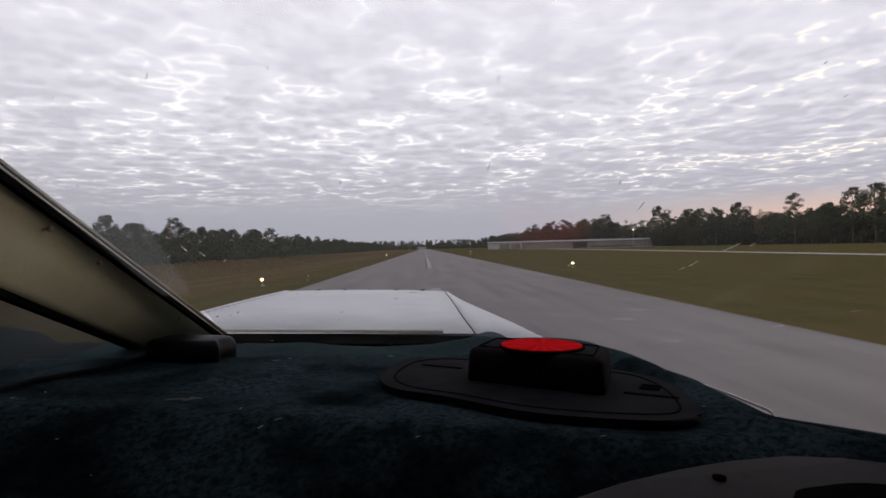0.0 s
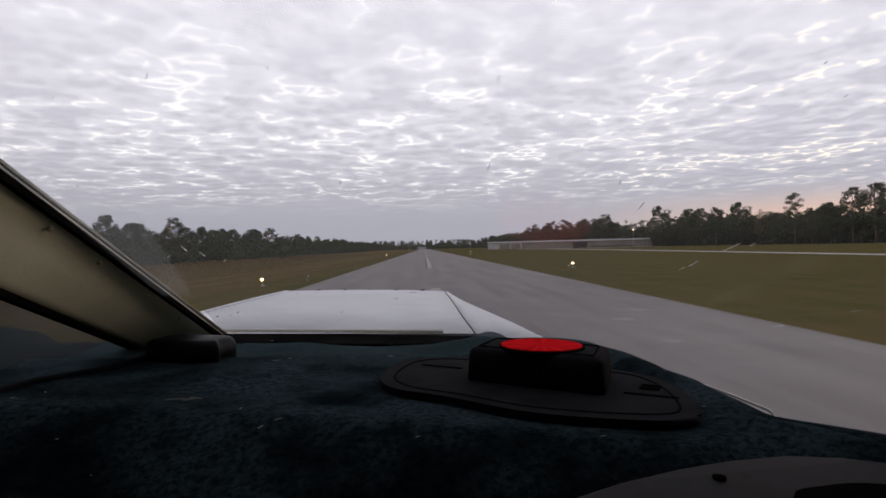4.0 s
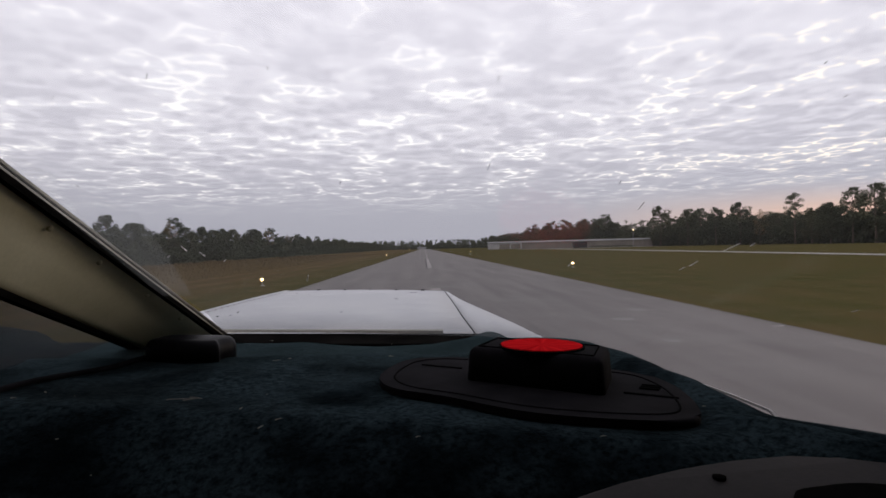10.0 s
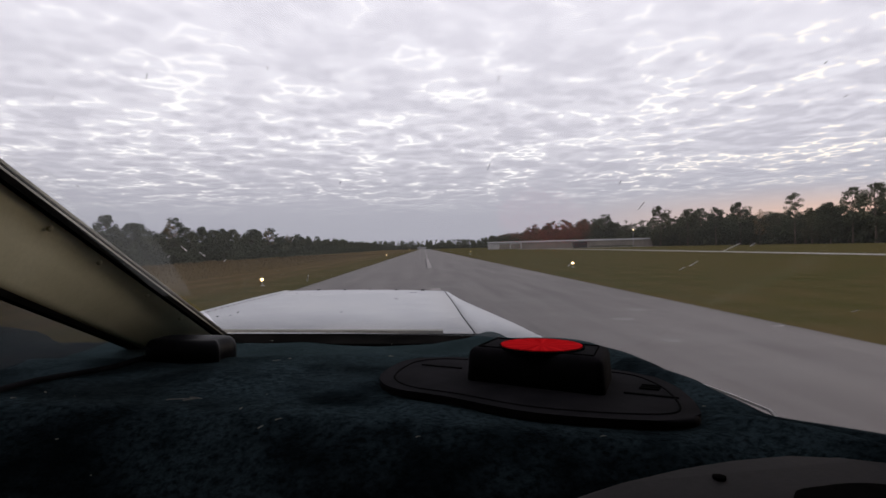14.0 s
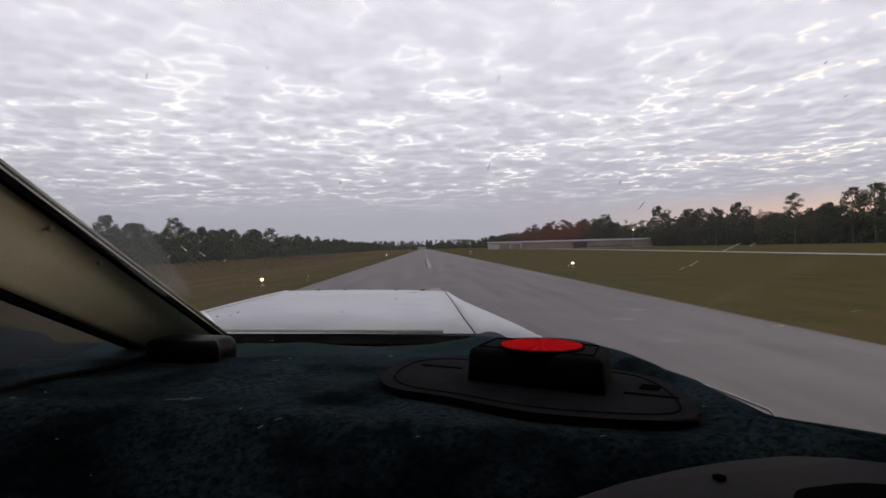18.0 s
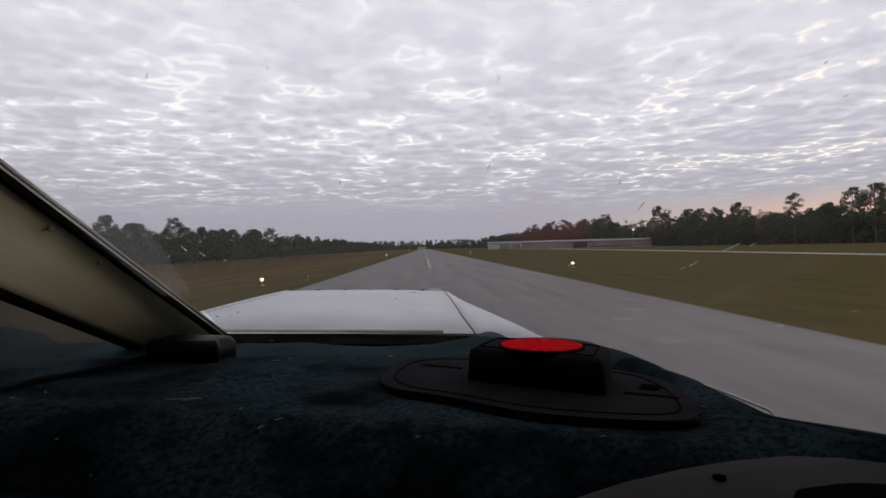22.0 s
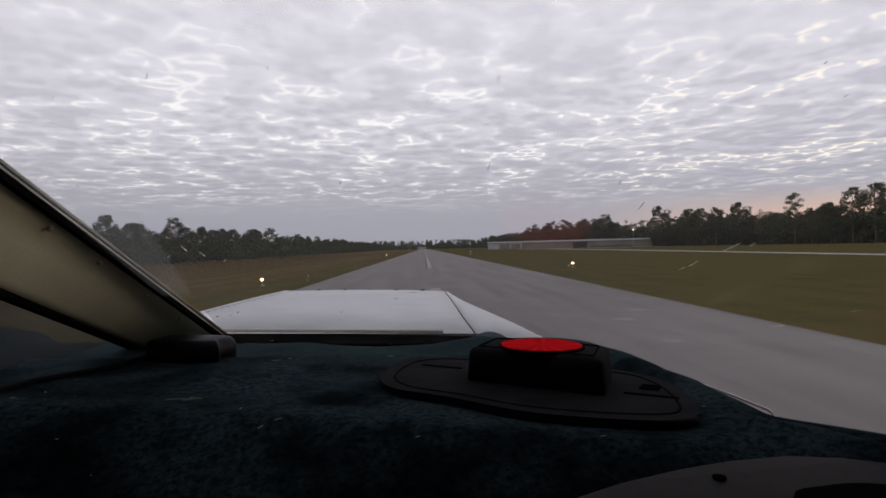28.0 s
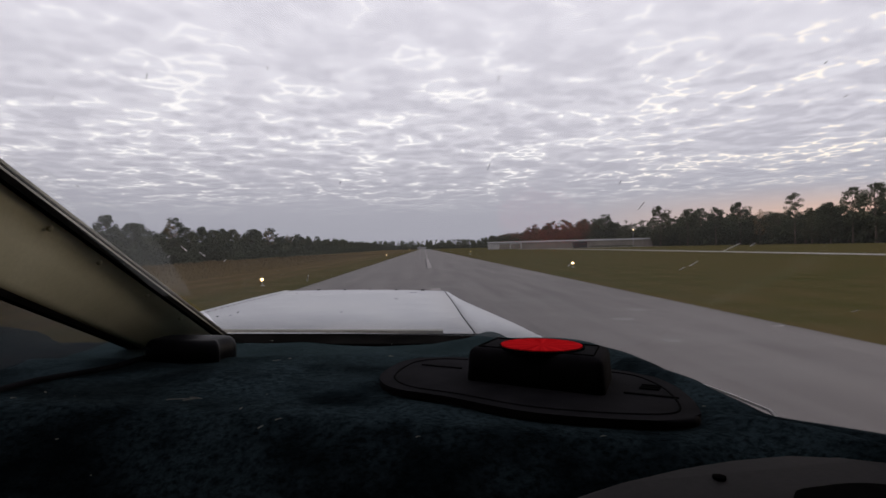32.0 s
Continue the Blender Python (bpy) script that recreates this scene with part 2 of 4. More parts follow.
def glass(name, ior=1.5, tint=(0.96, 0.97, 0.97), dust=0.0):
    m = bpy.data.materials.new(name)
    m.use_nodes = True
    n = Nodes(m.node_tree)
    f = n.add("ShaderNodeFresnel", IOR=ior)
    t = n.add("ShaderNodeBsdfTransparent")
    t.inputs[0].default_value = (*tint, 1)
    g = n.add("ShaderNodeBsdfGlossy", Roughness=0.14)
    mx = n.add("ShaderNodeMixShader")
    n.link(f.outputs[0], mx.inputs[0])
    n.link(t.outputs[0], mx.inputs[1])
    n.link(g.outputs[0], mx.inputs[2])
    last = mx
    if dust:
        p = n.add("ShaderNodeTexCoord").outputs["Object"]
        d = n.add("ShaderNodeBsdfTranslucent")
        d.inputs[0].default_value = (0.56, 0.55, 0.56, 1)
        last = n.add("ShaderNodeMixShader")
        n.link(n.mth("MULTIPLY", n.ramp(n.noise(p, 7.0, 4.0), 0.3, 0.7, 0.65, 1.0), dust), last.inputs[0])
        n.link(mx.outputs[0], last.inputs[1])
        n.link(d.outputs[0], last.inputs[2])
    n.link(last.outputs[0], n.add("ShaderNodeOutputMaterial").inputs[0])
    return m


GLASS = glass("dusty_perspex", 1.44, dust=0.043)
SIDE_GLASS = glass("dull_tinted_perspex", 1.08, (0.30, 0.33, 0.36), 0.06)


def lamp_glow(name, colour, strength):
    m = bpy.data.materials.new(name)
    m.use_nodes = True
    n = Nodes(m.node_tree)
    e = n.add("ShaderNodeEmission", Strength=strength)
    e.inputs[0].default_value = (*colour, 1)
    n.link(e.outputs[0], n.add("ShaderNodeOutputMaterial").inputs[0])
    return m


def film_of_dirt(name):
    m = bpy.data.materials.new(name)
    m.use_nodes = True
    n = Nodes(m.node_tree)
    p = n.add("ShaderNodeTexCoord").outputs["Object"]
    mx = n.add("ShaderNodeMixShader")
    n.link(n.mth("MULTIPLY", n.ramp(n.noise(p, 14.0, 4.0), 0.2, 0.8, 0.5, 1.0), 0.09), mx.inputs[0])
    n.link(n.add("ShaderNodeBsdfTransparent").outputs[0], mx.inputs[1])
    d = n.add("ShaderNodeBsdfTranslucent")
    d.inputs[0].default_value = (0.55, 0.58, 0.58, 1)
    n.link(d.outputs[0], mx.inputs[2])
    n.link(mx.outputs[0], n.add("ShaderNodeOutputMaterial").inputs[0])
    return m


SMUDGE = film_of_dirt("wiped_dirt_film")
SHED_DARK = surface("dark_weathered_shed", mottled((0.03, 0.028, 0.026), (0.05, 0.046, 0.042), 0.5, 6.0), 0.9)
LIT_WARM = lamp_glow("lit_runway_lamp", (1.0, 0.64, 0.27), 15.0)
LIT_RED = lamp_glow("lit_red_lamp", (1.0, 0.08, 0.04), 6.0)

# ---- mesh helpers ----


def world_of(o):
    m = o.matrix_parent_inverse @ o.matrix_basis
    return world_of(o.parent) @ m if o.parent else o.matrix_basis.copy()


def thing(name, m, label, category, group="", kind=""):
    o = tagged(new(name), label, category, group, kind)
    o.matrix_basis = m
    return o


def part(name, bm, material, parent, label="", space=None, smooth=False):
    """One mesh under parent. space: the axes in which bm's points stand; None: the parent's own."""
    if space is not None:
        bm.transform(world_of(parent).inverted() @ space)
    me = bpy.data.meshes.new(name)
    bmesh.ops.recalc_face_normals(bm, faces=bm.faces)
    for f in bm.faces:
        f.smooth = smooth
    bm.to_mesh(me)
    bm.free()
    me.materials.append(material)
    o = new(name, me)
    o.parent = parent
    return tagged(o, label)


def slab_structure(name, bm, material, label, category):
    me = bpy.data.meshes.new(name)
    bmesh.ops.recalc_face_normals(bm, faces=bm.faces)
    bm.to_mesh(me)
    bm.free()
    me.materials.append(material)
    return tagged(new(name, me), label, category, kind="structure")


def box(bm, centre, size, turn=0.0, bevel=0.0, seg=2):
    r = bmesh.ops.create_cube(bm, size=1.0)
    vs = r["verts"]
    bmesh.ops.scale(bm, vec=size, verts=vs)
    if bevel:
        es = list({e for v in vs for e in v.link_edges})
        vs = bmesh.ops.bevel(bm, geom=vs + es, offset=bevel, segments=seg, affect="EDGES", profile=0.5)["verts"]
        vs = [v for v in vs if v.is_valid]
    m = pose(*centre, 0, 0, turn)
    bmesh.ops.transform(bm, matrix=m, verts=vs)
    return bm


def block(centre, size, turn=0.0, bevel=0.0, seg=2):
    return box(bmesh.new(), centre, size, turn, bevel, seg)


def prism(points, z0, z1):
    """An upright prism over a plan polygon."""
    bm = bmesh.new()
    lo = [bm.verts.new((x, y, z0)) for x, y in points]
    hi = [bm.verts.new((x, y, z1)) for x, y in points]
    bm.faces.new(lo[::-1])
    bm.faces.new(hi)
    k = len(points)
    for i in range(k):
        bm.faces.new((lo[i], lo[(i + 1) % k], hi[(i + 1) % k], hi[i]))
    return bm


def rounded(points, steps=5):
    """A closed smooth curve through plan points."""
    k, out = len(points), []
    for i in range(k):
        a, b, c, d = (Vector(points[(i + j) % k]) for j in (-1, 0, 1, 2))
        for s in range(steps):
            t = s / steps
            q = 0.5 * (2 * b + (c - a) * t + (2 * a - 5 * b + 4 * c - d) * t * t + (3 * b - a - 3 * c + d) * t ** 3)
            out.append((q.x, q.y))
    return out


def tube(points, radius, sides=8, taper=None):
    """A round bar along points; taper: the radius at its end."""
    bm = bmesh.new()
    rings = []
    pts = [Vector(p) for p in points]
    for i, p in enumerate(pts):
        d = (pts[min(i + 1, len(pts) - 1)] - pts[max(i - 1, 0)]).normalized()
        q = d.to_track_quat("Z", "Y")
        r = radius if taper is None else radius + (taper - radius) * i / (len(pts) - 1)
        rings.append([bm.verts.new(p + q @ Vector((r * math.cos(a), r * math.sin(a), 0))) for a in (2 * math.pi * j / sides for j in range(sides))])
    for a, b in zip(rings, rings[1:]):
        for j in range(sides):
            bm.faces.new((a[j], a[(j + 1) % sides], b[(j + 1) % sides], b[j]))
    bm.faces.new(rings[0][::-1])
    bm.faces.new(rings[-1])
    return bm


def loft(sections, closed=True, caps=True):
    bm = bmesh.new()
    rows = [[bm.verts.new(p) for p in s] for s in sections]
    k = len(rows[0])
    for a, b in zip(rows, rows[1:]):
        for j in range(k if closed else k - 1):
            bm.faces.new((a[j], a[(j + 1) % k], b[(j + 1) % k], b[j]))
    if caps:
        bm.faces.new(rows[0][::-1])
        bm.faces.new(rows[-1])
    return bm


def interp(x, xs, ys):
    return float(np.interp(x, xs, ys))

# ================= the airfield =================
# ground: one sheet to the horizon
CANALS = ((-62.0, -30.0), (24.0, 46.0))   # the two channels of the approach, west and east
bm = bmesh.new()
xs = [-2600, CANALS[0][0], CANALS[0][1], CANALS[1][0], CANALS[1][1], 2600]
ys = [-2600, -1500, -466, 2600]
grid = {}
for i, x in enumerate(xs):
    for j, y in enumerate(ys):
        grid[i, j] = bm.verts.new((x, y, -0.05))
for i in range(5):
    for j in range(3):
        if j == 1 and i in (1, 3):
            continue
        bm.faces.new((grid[i, j], grid[i + 1, j], grid[i + 1, j + 1], grid[i, j + 1]))
slab_structure("ground", bm, GRASS, "mown green and brown autumn grass of an airfield", "ground")
for k, (x0, x1) in enumerate(CANALS):
    bm = bmesh.new()
    vs = [bm.verts.new(p) for p in ((x0 - 1, -1501, -1.2), (x1 + 1, -1501, -1.2), (x1 + 1, -465, -1.2), (x0 - 1, -465, -1.2))]
    bm.faces.new(vs)
    slab_structure("water_%d" % (k + 1), bm, WATER, "still muddy olive water of a straight canal", "water")
    bm = bmesh.new()
    for x in (x0, x1):
        a = [bm.verts.new((x, y, z)) for y, z in ((-1500, -0.05), (-466, -0.05), (-466, -1.6), (-1500, -1.6))]
        bm.faces.new(a)
    for y in (-1500, -466):
        a = [bm.verts.new((x, y, z)) for x, z in ((x0, -0.05), (x1, -0.05), (x1, -1.6), (x0, -1.6))]
        bm.faces.new(a)
    slab_structure("canal_bank_%d" % (k + 1), bm, surface("earth_bank", mottled((0.10, 0.07, 0.04), (0.14, 0.10, 0.06), 0.4, 5.0), 0.95), "bare brown earth bank of a canal", "bank")

RW_L, RW_R, RW_START, RW_END = -6.7, 8.4, -430.0, 940.0
slab_structure("runway", prism([(RW_L, RW_START), (RW_R, RW_START), (RW_R, RW_END), (RW_L, RW_END)], -0.2, 0.0), ASPHALT, "long worn grey asphalt runway with cracks", "runway")


def taxi_bend():
    """The turning loop between the runway's start and the taxiway."""
    return [(8.4, -428), (24, -432), (38, -424), (47, -408), (50, -390), (49, -372), (46, -345), (44, -300), (43, -240), (37.5, -240), (38.5, -300), (39, -345), (38, -368), (30, -382), (8.4, -384)]


slab_structure("taxiway_bend", prism(taxi_bend(), -0.2, -0.004), ASPHALT, "curved grey asphalt turn-off beside the runway's end", "taxiway")
slab_structure("taxiway", prism([(38.2, -240), (42.6, -240), (49.4, -60), (53.8, 70), (62, 190), (66, 322), (61.5, 322), (57.6, 190), (50.4, 70), (45.6, -60)], -0.2, -0.008), CONCRETE, "pale concrete taxiway across the grass", "taxiway")
slab_structure("apron", prism([(48, 318), (122, 303), (124, 318), (52, 335)], -0.2, -0.012), CONCRETE, "pale concrete apron before the hangars", "apron")

# centre stripes with their dark borders
CL = 0.5
y = 60.0 - 85 * 5
k = 0
while y < 900:
    t = thing("centre_stripe", pose(CL, y, 0.0), "faded white centre-line stripe with dark borders", "runway marking", "centre-line stripes")
    part("paint", prism([(-0.25, 0), (0.25, 0), (0.25, 55), (-0.25, 55)], 0.001, 0.006), PAINT, t)
    part("dark_border", prism([(-0.40, -0.1), (-0.25, -0.1), (-0.25, 52), (-0.40, 52)], 0.001, 0.005), TAR, t)
    part("dark_border", prism([(0.25, -0.1), (0.31, -0.1), (0.31, 55), (0.25, 55)], 0.001, 0.005), TAR, t)
    part("dark_border", prism([(-0.25, -0.25), (0.25, -0.25), (0.25, -0.0), (-0.25, -0.0)], 0.001, 0.005), TAR, t)
    y += 85
# repair patches
for x, y0, rx, ry in ((4.95, 12.2, 0.2, 0.28), (5.2, 15.9, 0.3, 0.3), (6.3, 18, 0.25, 0.3)):
    t = thing("pavement_patch", pose(x, y0, 0), "small stained repair patch in the asphalt", "pavement patch", "pavement patches")
    pts = [(rx * math.cos(a) * (1 + 0.15 * math.sin(3 * a)), ry * math.sin(a)) for a in (2 * math.pi * j / 18 for j in range(18))]
    part("patch", prism(pts, 0.001, 0.004), PATCH, t)


def edge_light(x, y, lit=LIT_WARM, label="lit amber runway edge light on a short metal stem"):
    t = thing("runway_light", pose(x, y, -0.05), label, "runway light", "runway edge lights")
    part("base_plate", tube([(0, 0, 0), (0, 0, 0.03)], 0.14, 14), STEEL, t)
    part("stem", tube([(0, 0, 0.03), (0, 0, 0.24)], 0.025, 8), STEEL, t)
    part("collar", tube([(0, 0, 0.24), (0, 0, 0.28)], 0.07, 12), BLACK, t)
    bm = bmesh.new()
    bmesh.ops.create_uvsphere(bm, u_segments=12, v_segments=8, radius=0.066)
    bmesh.ops.scale(bm, vec=(1, 1, 1.25), verts=bm.verts)
    bmesh.ops.translate(bm, vec=(0, 0, 0.38), verts=bm.verts)
    part("lens", bm, lit, t, "glowing glass lens", smooth=True)
    return t


lamp = edge_light(-9.8, 37)
for k in range(-3, 8):
    if k:
        copy_thing(lamp, pose(-9.8, 37 + 122 * k, -0.05))
    copy_thing(lamp, pose(13.2, 54 + 122 * k, -0.05))
for x, y in ((-6, -436), (-2.5, -436), (4, -436), (7.5, -436)):
    copy_thing(lamp, pose(x, y, -0.05))


# ---- trees ----
def leaf_cloud(bm, centre, radii, count, size, rng, flat=0.5):
    """Small leaf sprays scattered in the outer part of a clump."""
    for _ in range(count):
        v = Vector((rng.gauss(0, 1), rng.gauss(0, 1), rng.gauss(0, 1))).normalized() * (0.45 + 0.6 * rng.random() ** 0.6)
        p = Vector(centre) + Vector((v.x * radii[0], v.y * radii[1], v.z * radii[2]))
        q = Euler((rng.uniform(-1.2, 1.2), rng.uniform(-1.2, 1.2), rng.uniform(0, 6.28))).to_quaternion()
        s = size * rng.uniform(0.6, 1.3)
        pts = [Vector((-s, 0, 0)), Vector((-0.2 * s, -s * 0.55, 0.1 * s)), Vector((s, 0, 0)), Vector((0.15 * s, s * 0.6, 0.12 * s))]
        bm.faces.new([bm.verts.new(p + q @ w_) for w_ in pts])


def crown_into(bm, rng, height, spread, base, clumps, leaves, size, pine=False):
    for k in range(clumps):
        f = (k + 0.5) / clumps
        z = base + (height - base) * f
        if pine:
            r = spread * (1.05 - 0.75 * f) * rng.uniform(0.6, 1.1)
        else:
            r = spread * math.sin(math.pi * min(0.96, 0.18 + 0.75 * f)) * rng.uniform(0.5, 1.0)
        a = rng.uniform(0, 6.28)
        c = (r * 0.9 * math.cos(a), r * 0.9 * math.sin(a), z + rng.uniform(-0.4, 0.4))
        cr = spread * rng.uniform(0.15, 0.34)
        leaf_cloud(bm, c, (cr, cr, cr * (0.5 if pine else 0.7)), leaves // clumps, size, rng)


def tree(kind, m, seed, height, spread, base, clumps, leaves, size, mat, label, trunk_r=0.22, pine=False, category="tree", group="trees round the airfield"):
    rng = random.Random(seed)
    t = thing(kind, m, label, category, group)
    lean = rng.uniform(-0.3, 0.3)
    bm = tube([(0, 0, -0.1), (lean * 0.3, 0, height * 0.35), (lean, 0.1, height * 0.7), (lean, 0, height * 0.93)], trunk_r, 7, trunk_r * 0.2)
    for k in range(7):
        z = base + (height - base) * rng.uniform(0.0, 0.85)
        a = rng.uniform(0, 6.28)
        e = spread * rng.uniform(0.45, 0.85)
        br = tube([(lean * 0.6, 0, z), (e * 0.55 * math.cos(a), e * 0.55 * math.sin(a), z + 0.25 * e), (e * math.cos(a), e * math.sin(a), z + 0.5 * e)], trunk_r * 0.32, 5, trunk_r * 0.08)
        me = bpy.data.meshes.new("limb_tmp")
        br.to_mesh(me)
        br.free()
        bm.from_mesh(me)
        bpy.data.meshes.remove(me)
    part("trunk", bm, BARK, t)
    bm = bmesh.new()
    crown_into(bm, rng, height, spread, base, clumps, leaves, size, pine)
    part("crown", bm, mat, t)
    return t


TREE_KINDS = []
specs = (
    ("pine_tree", 18.0, 4.2, 6.5, 46, 2600, 0.27, LEAF_C, "tall dark green pine with a bare trunk", 0.24, False),
    ("pine_tree", 20.0, 3.8, 9.5, 34, 2000, 0.26, LEAF_C, "tall thin pine with a sparse rounded top", 0.22, False),
    ("oak_tree", 15.0, 4.6, 2.2, 70, 4200, 0.27, LEAF_A, "broad dark green tree with a dense crown", 0.28, False),
    ("oak_tree", 13.0, 4.0, 1.8, 62, 3600, 0.26, LEAF_A, "dark round-headed evergreen tree", 0.24, False),
    ("bare_tree", 16.5, 3.2, 5.0, 40, 900, 0.22, LEAF_B, "half-bare autumn tree with brown leaves", 0.18, False),
    ("sapling_tree", 8.0, 2.4, 0.8, 40, 2000, 0.2, LEAF_A, "young dark green tree at the wood's edge", 0.12, False),
    ("sapling_tree", 6.5, 2.0, 0.5, 36, 1700, 0.19, LEAF_C, "young bushy pine at the wood's edge", 0.10, False),
)
# masters stand among the trees behind the hangars
spots = [(150, 330), (158, 345), (166, 322), (175, 340), (185, 331), (-62, 60), (-58, 85)]
for i, ((kind, h, s, b, c, l, z, mat, lab, tr, pine), (x, y)) in enumerate(zip(specs, spots)):
    TREE_KINDS.append(tree(kind, pose(x, y, -0.05), 30 + i, h, s, b, c, l, z, mat, lab, tr, pine))


def plant(x, y, kinds, lo, hi, rng):
    k = rng.choice(kinds)
    s = rng.uniform(lo, hi)
    wide = s * rng.uniform(1.1, 1.55)
    copy_thing(TREE_KINDS[k], pose(x, y, -0.05, 0, 0, rng.uniform(0, 360)) @ Matrix.Diagonal((wide, wide * rng.uniform(0.9, 1.1), s, 1)))


rng = random.Random(11)
# the wood to the right: its edge leaves the hangars' end and runs back beside the runway
def east_edge(y):
    return 204.2 - 0.262 * y


def plant_tall(x, y, k, height):
    s = height / specs[k][1]
    copy_thing(TREE_KINDS[k], pose(x, y, -0.05, 0, 0, rng.uniform(0, 360)) @ Matrix.Diagonal((1.1 * s + 0.1, 1.1 * s + 0.1, s, 1)))


# the trees that stand above the rest: slope of the sight line, kind, height
for f, k, h in ((0.392, 2, 20.0), (0.438, 3, 17.5), (0.485, 1, 17.0), (0.526, 2, 17.8), (0.560, 4, 14.0), (0.619, 1, 19.5), (0.648, 3, 12.5), (0.680, 2, 14.5), (0.718, 0, 19.0), (0.758, 2, 19.5)):
    y = 204.2 / (f + 0.262)
    plant_tall(f * y, y, k, h)
y = 345.0
while y > 60:
    for row in range(3):
        x = east_edge(y) + 3 + row * 8 + rng.uniform(-2, 3)
        plant(x, y + rng.uniform(-2, 2), (2, 3, 5) if row == 0 else (0, 2, 4, 3, 3), *((0.62, 0.95) if row == 0 else (0.72, 0.98)), rng)
    y -= rng.uniform(5.0, 7.5)
y = 362.0
while y < 640:
    for row in range(2):
        x = 108 + row * 10 + rng.uniform(-4, 4)
        plant(x, y + rng.uniform(-3, 3), (0, 1, 2, 3, 3), 0.85, 1.12, rng)
    y += rng.uniform(6.0, 9.0)
# the lower wood along the left side
y = 18.0
while y < 420:
    for row in range(3):
        x = -57 - row * 10 - rng.uniform(0, 6)
        plant(x, y + rng.uniform(-2, 2), (5, 6, 5) if row == 0 else (3, 2, 3, 4, 2, 0), *((0.5, 0.8) if row == 0 else (0.44, 0.74)), rng)
    y += rng.uniform(6.5, 9.5)
# behind, beside the canals and the approach
y = -480.0
while y > -760:
    for x in (-26, 19, 52, -70):
        plant(x + rng.uniform(-2.5, 2.5), y + rng.uniform(-5, 5), (5, 6, 3), 0.6, 1.0, rng)
    y -= rng.uniform(14, 22)


def woods(name, label, cells, seed, leaf, mat):
    """Far woods in one mesh: for each (x, y, height, spread) a crown of leaf sprays, grouped in clumps."""
    g = np.random.default_rng(seed)
    allv = []
    for (x, y, h, s) in cells:
        clumps = 20
        per = 17
        cz = h * (0.04 + 0.88 * g.random(clumps))
        ca = g.random(clumps) * 6.28
        cr = s * np.clip(1.15 - cz / h * 0.85, 0.2, 1) * g.random(clumps) ** 0.5
        c = np.stack((x + cr * np.cos(ca), y + cr * np.sin(ca), cz), 1)
        c = np.vstack((c, [[x, y, h * 0.93]]))
        c = np.repeat(c, per, 0)
        d = g.normal(size=(len(c), 3))
        d /= np.linalg.norm(d, axis=1)[:, None]
        c = c + d * (s * 0.30) * (0.4 + 0.6 * g.random(len(c)))[:, None]
        u = g.normal(size=(len(c), 3))
        u /= np.linalg.norm(u, axis=1)[:, None]
        v = np.cross(u, g.normal(size=(len(c), 3)))
        v /= np.linalg.norm(v, axis=1)[:, None]
        sz = (0.72 * leaf * (0.6 + 0.7 * g.random(len(c))))[:, None]
        q = np.stack((c - u * sz, c - v * sz * 0.6, c + u * sz, c + v * sz * 0.6), 1)
        allv.append(q.reshape(-1, 3))
    v = np.vstack(allv)
    me = bpy.data.meshes.new(name)
    k = len(v) // 4
    me.vertices.add(len(v))
    me.vertices.foreach_set("co", v.ravel())
    me.loops.add(len(v))
    me.loops.foreach_set("vertex_index", np.arange(len(v)))
    me.polygons.add(k)
    me.polygons.foreach_set("loop_start", np.arange(k) * 4)
    me.update(calc_edges=True)
    me.materials.append(mat)
    return tagged(new(name, me), label, "woods", kind="stuff")


rng = random.Random(21)
cells = []
for k in range(620):                       # across the runway's far end
    cells.append((rng.uniform(-420, 520), rng.uniform(1010, 1120), rng.uniform(10, 17), rng.uniform(3, 5)))
for k in range(520):
    cells.append((rng.uniform(-420, 520), rng.uniform(1000, 1080), rng.uniform(5, 9), rng.uniform(4, 6)))
for k in range(460):                       # left side, further on
    y = rng.uniform(400, 1010)
    cells.append((-60 - rng.uniform(0, 36), y, rng.uniform(6, 10.5), rng.uniform(2.5, 4)))
for k in range(420):                       # right side, further on
    y = rng.uniform(480, 1010)
    cells.append((108 + rng.uniform(0, 36) - (y - 480) * 0.03, y, rng.uniform(11, 19), rng.uniform(3, 4.6)))
woods("far_woods", "dark mixed woods along the horizon", cells, 3, 0.85, LEAF_A)
cells = [(-80 - rng.uniform(0, 60), rng.uniform(-420, 420), rng.uniform(5, 7.5), rng.uniform(2.5, 4)) for k in range(560)]
cells += [(-60 - rng.uniform(0, 26), y_, rng.uniform(3.2, 6.2), rng.uniform(2.4, 3.4)) for y_ in (rng.uniform(14, 430) for j in range(380))]
cells += [(east_edge(y_) + rng.uniform(2, 18), y_, rng.uniform(5, 11), rng.uniform(3, 4.4)) for y_ in (rng.uniform(60, 350) for j in range(330))]
cells += [(106 + rng.uniform(0, 22), y_, rng.uniform(6, 12), rng.uniform(3, 4.4)) for y_ in (rng.uniform(358, 640) for j in range(240))]
cells += [(150 + rng.uniform(0, 160), rng.uniform(330, 480), rng.uniform(13, 20), rng.uniform(3, 4.6)) for k in range(220)]
cells += [(205 + rng.uniform(0, 60), rng.uniform(-420, 200), rng.uniform(13, 19), rng.uniform(3, 4.6)) for k in range(260)]
woods("mixed_woods", "dense dark green woods beside the airfield", cells, 4, 0.7, LEAF_A)
cells = []
for k in range(900):
    x = rng.choice((rng.uniform(-420, -66), rng.uniform(50, 420)))
    cells.append((x, rng.uniform(-1480, -470), rng.uniform(3, 9), rng.uniform(2, 4)))
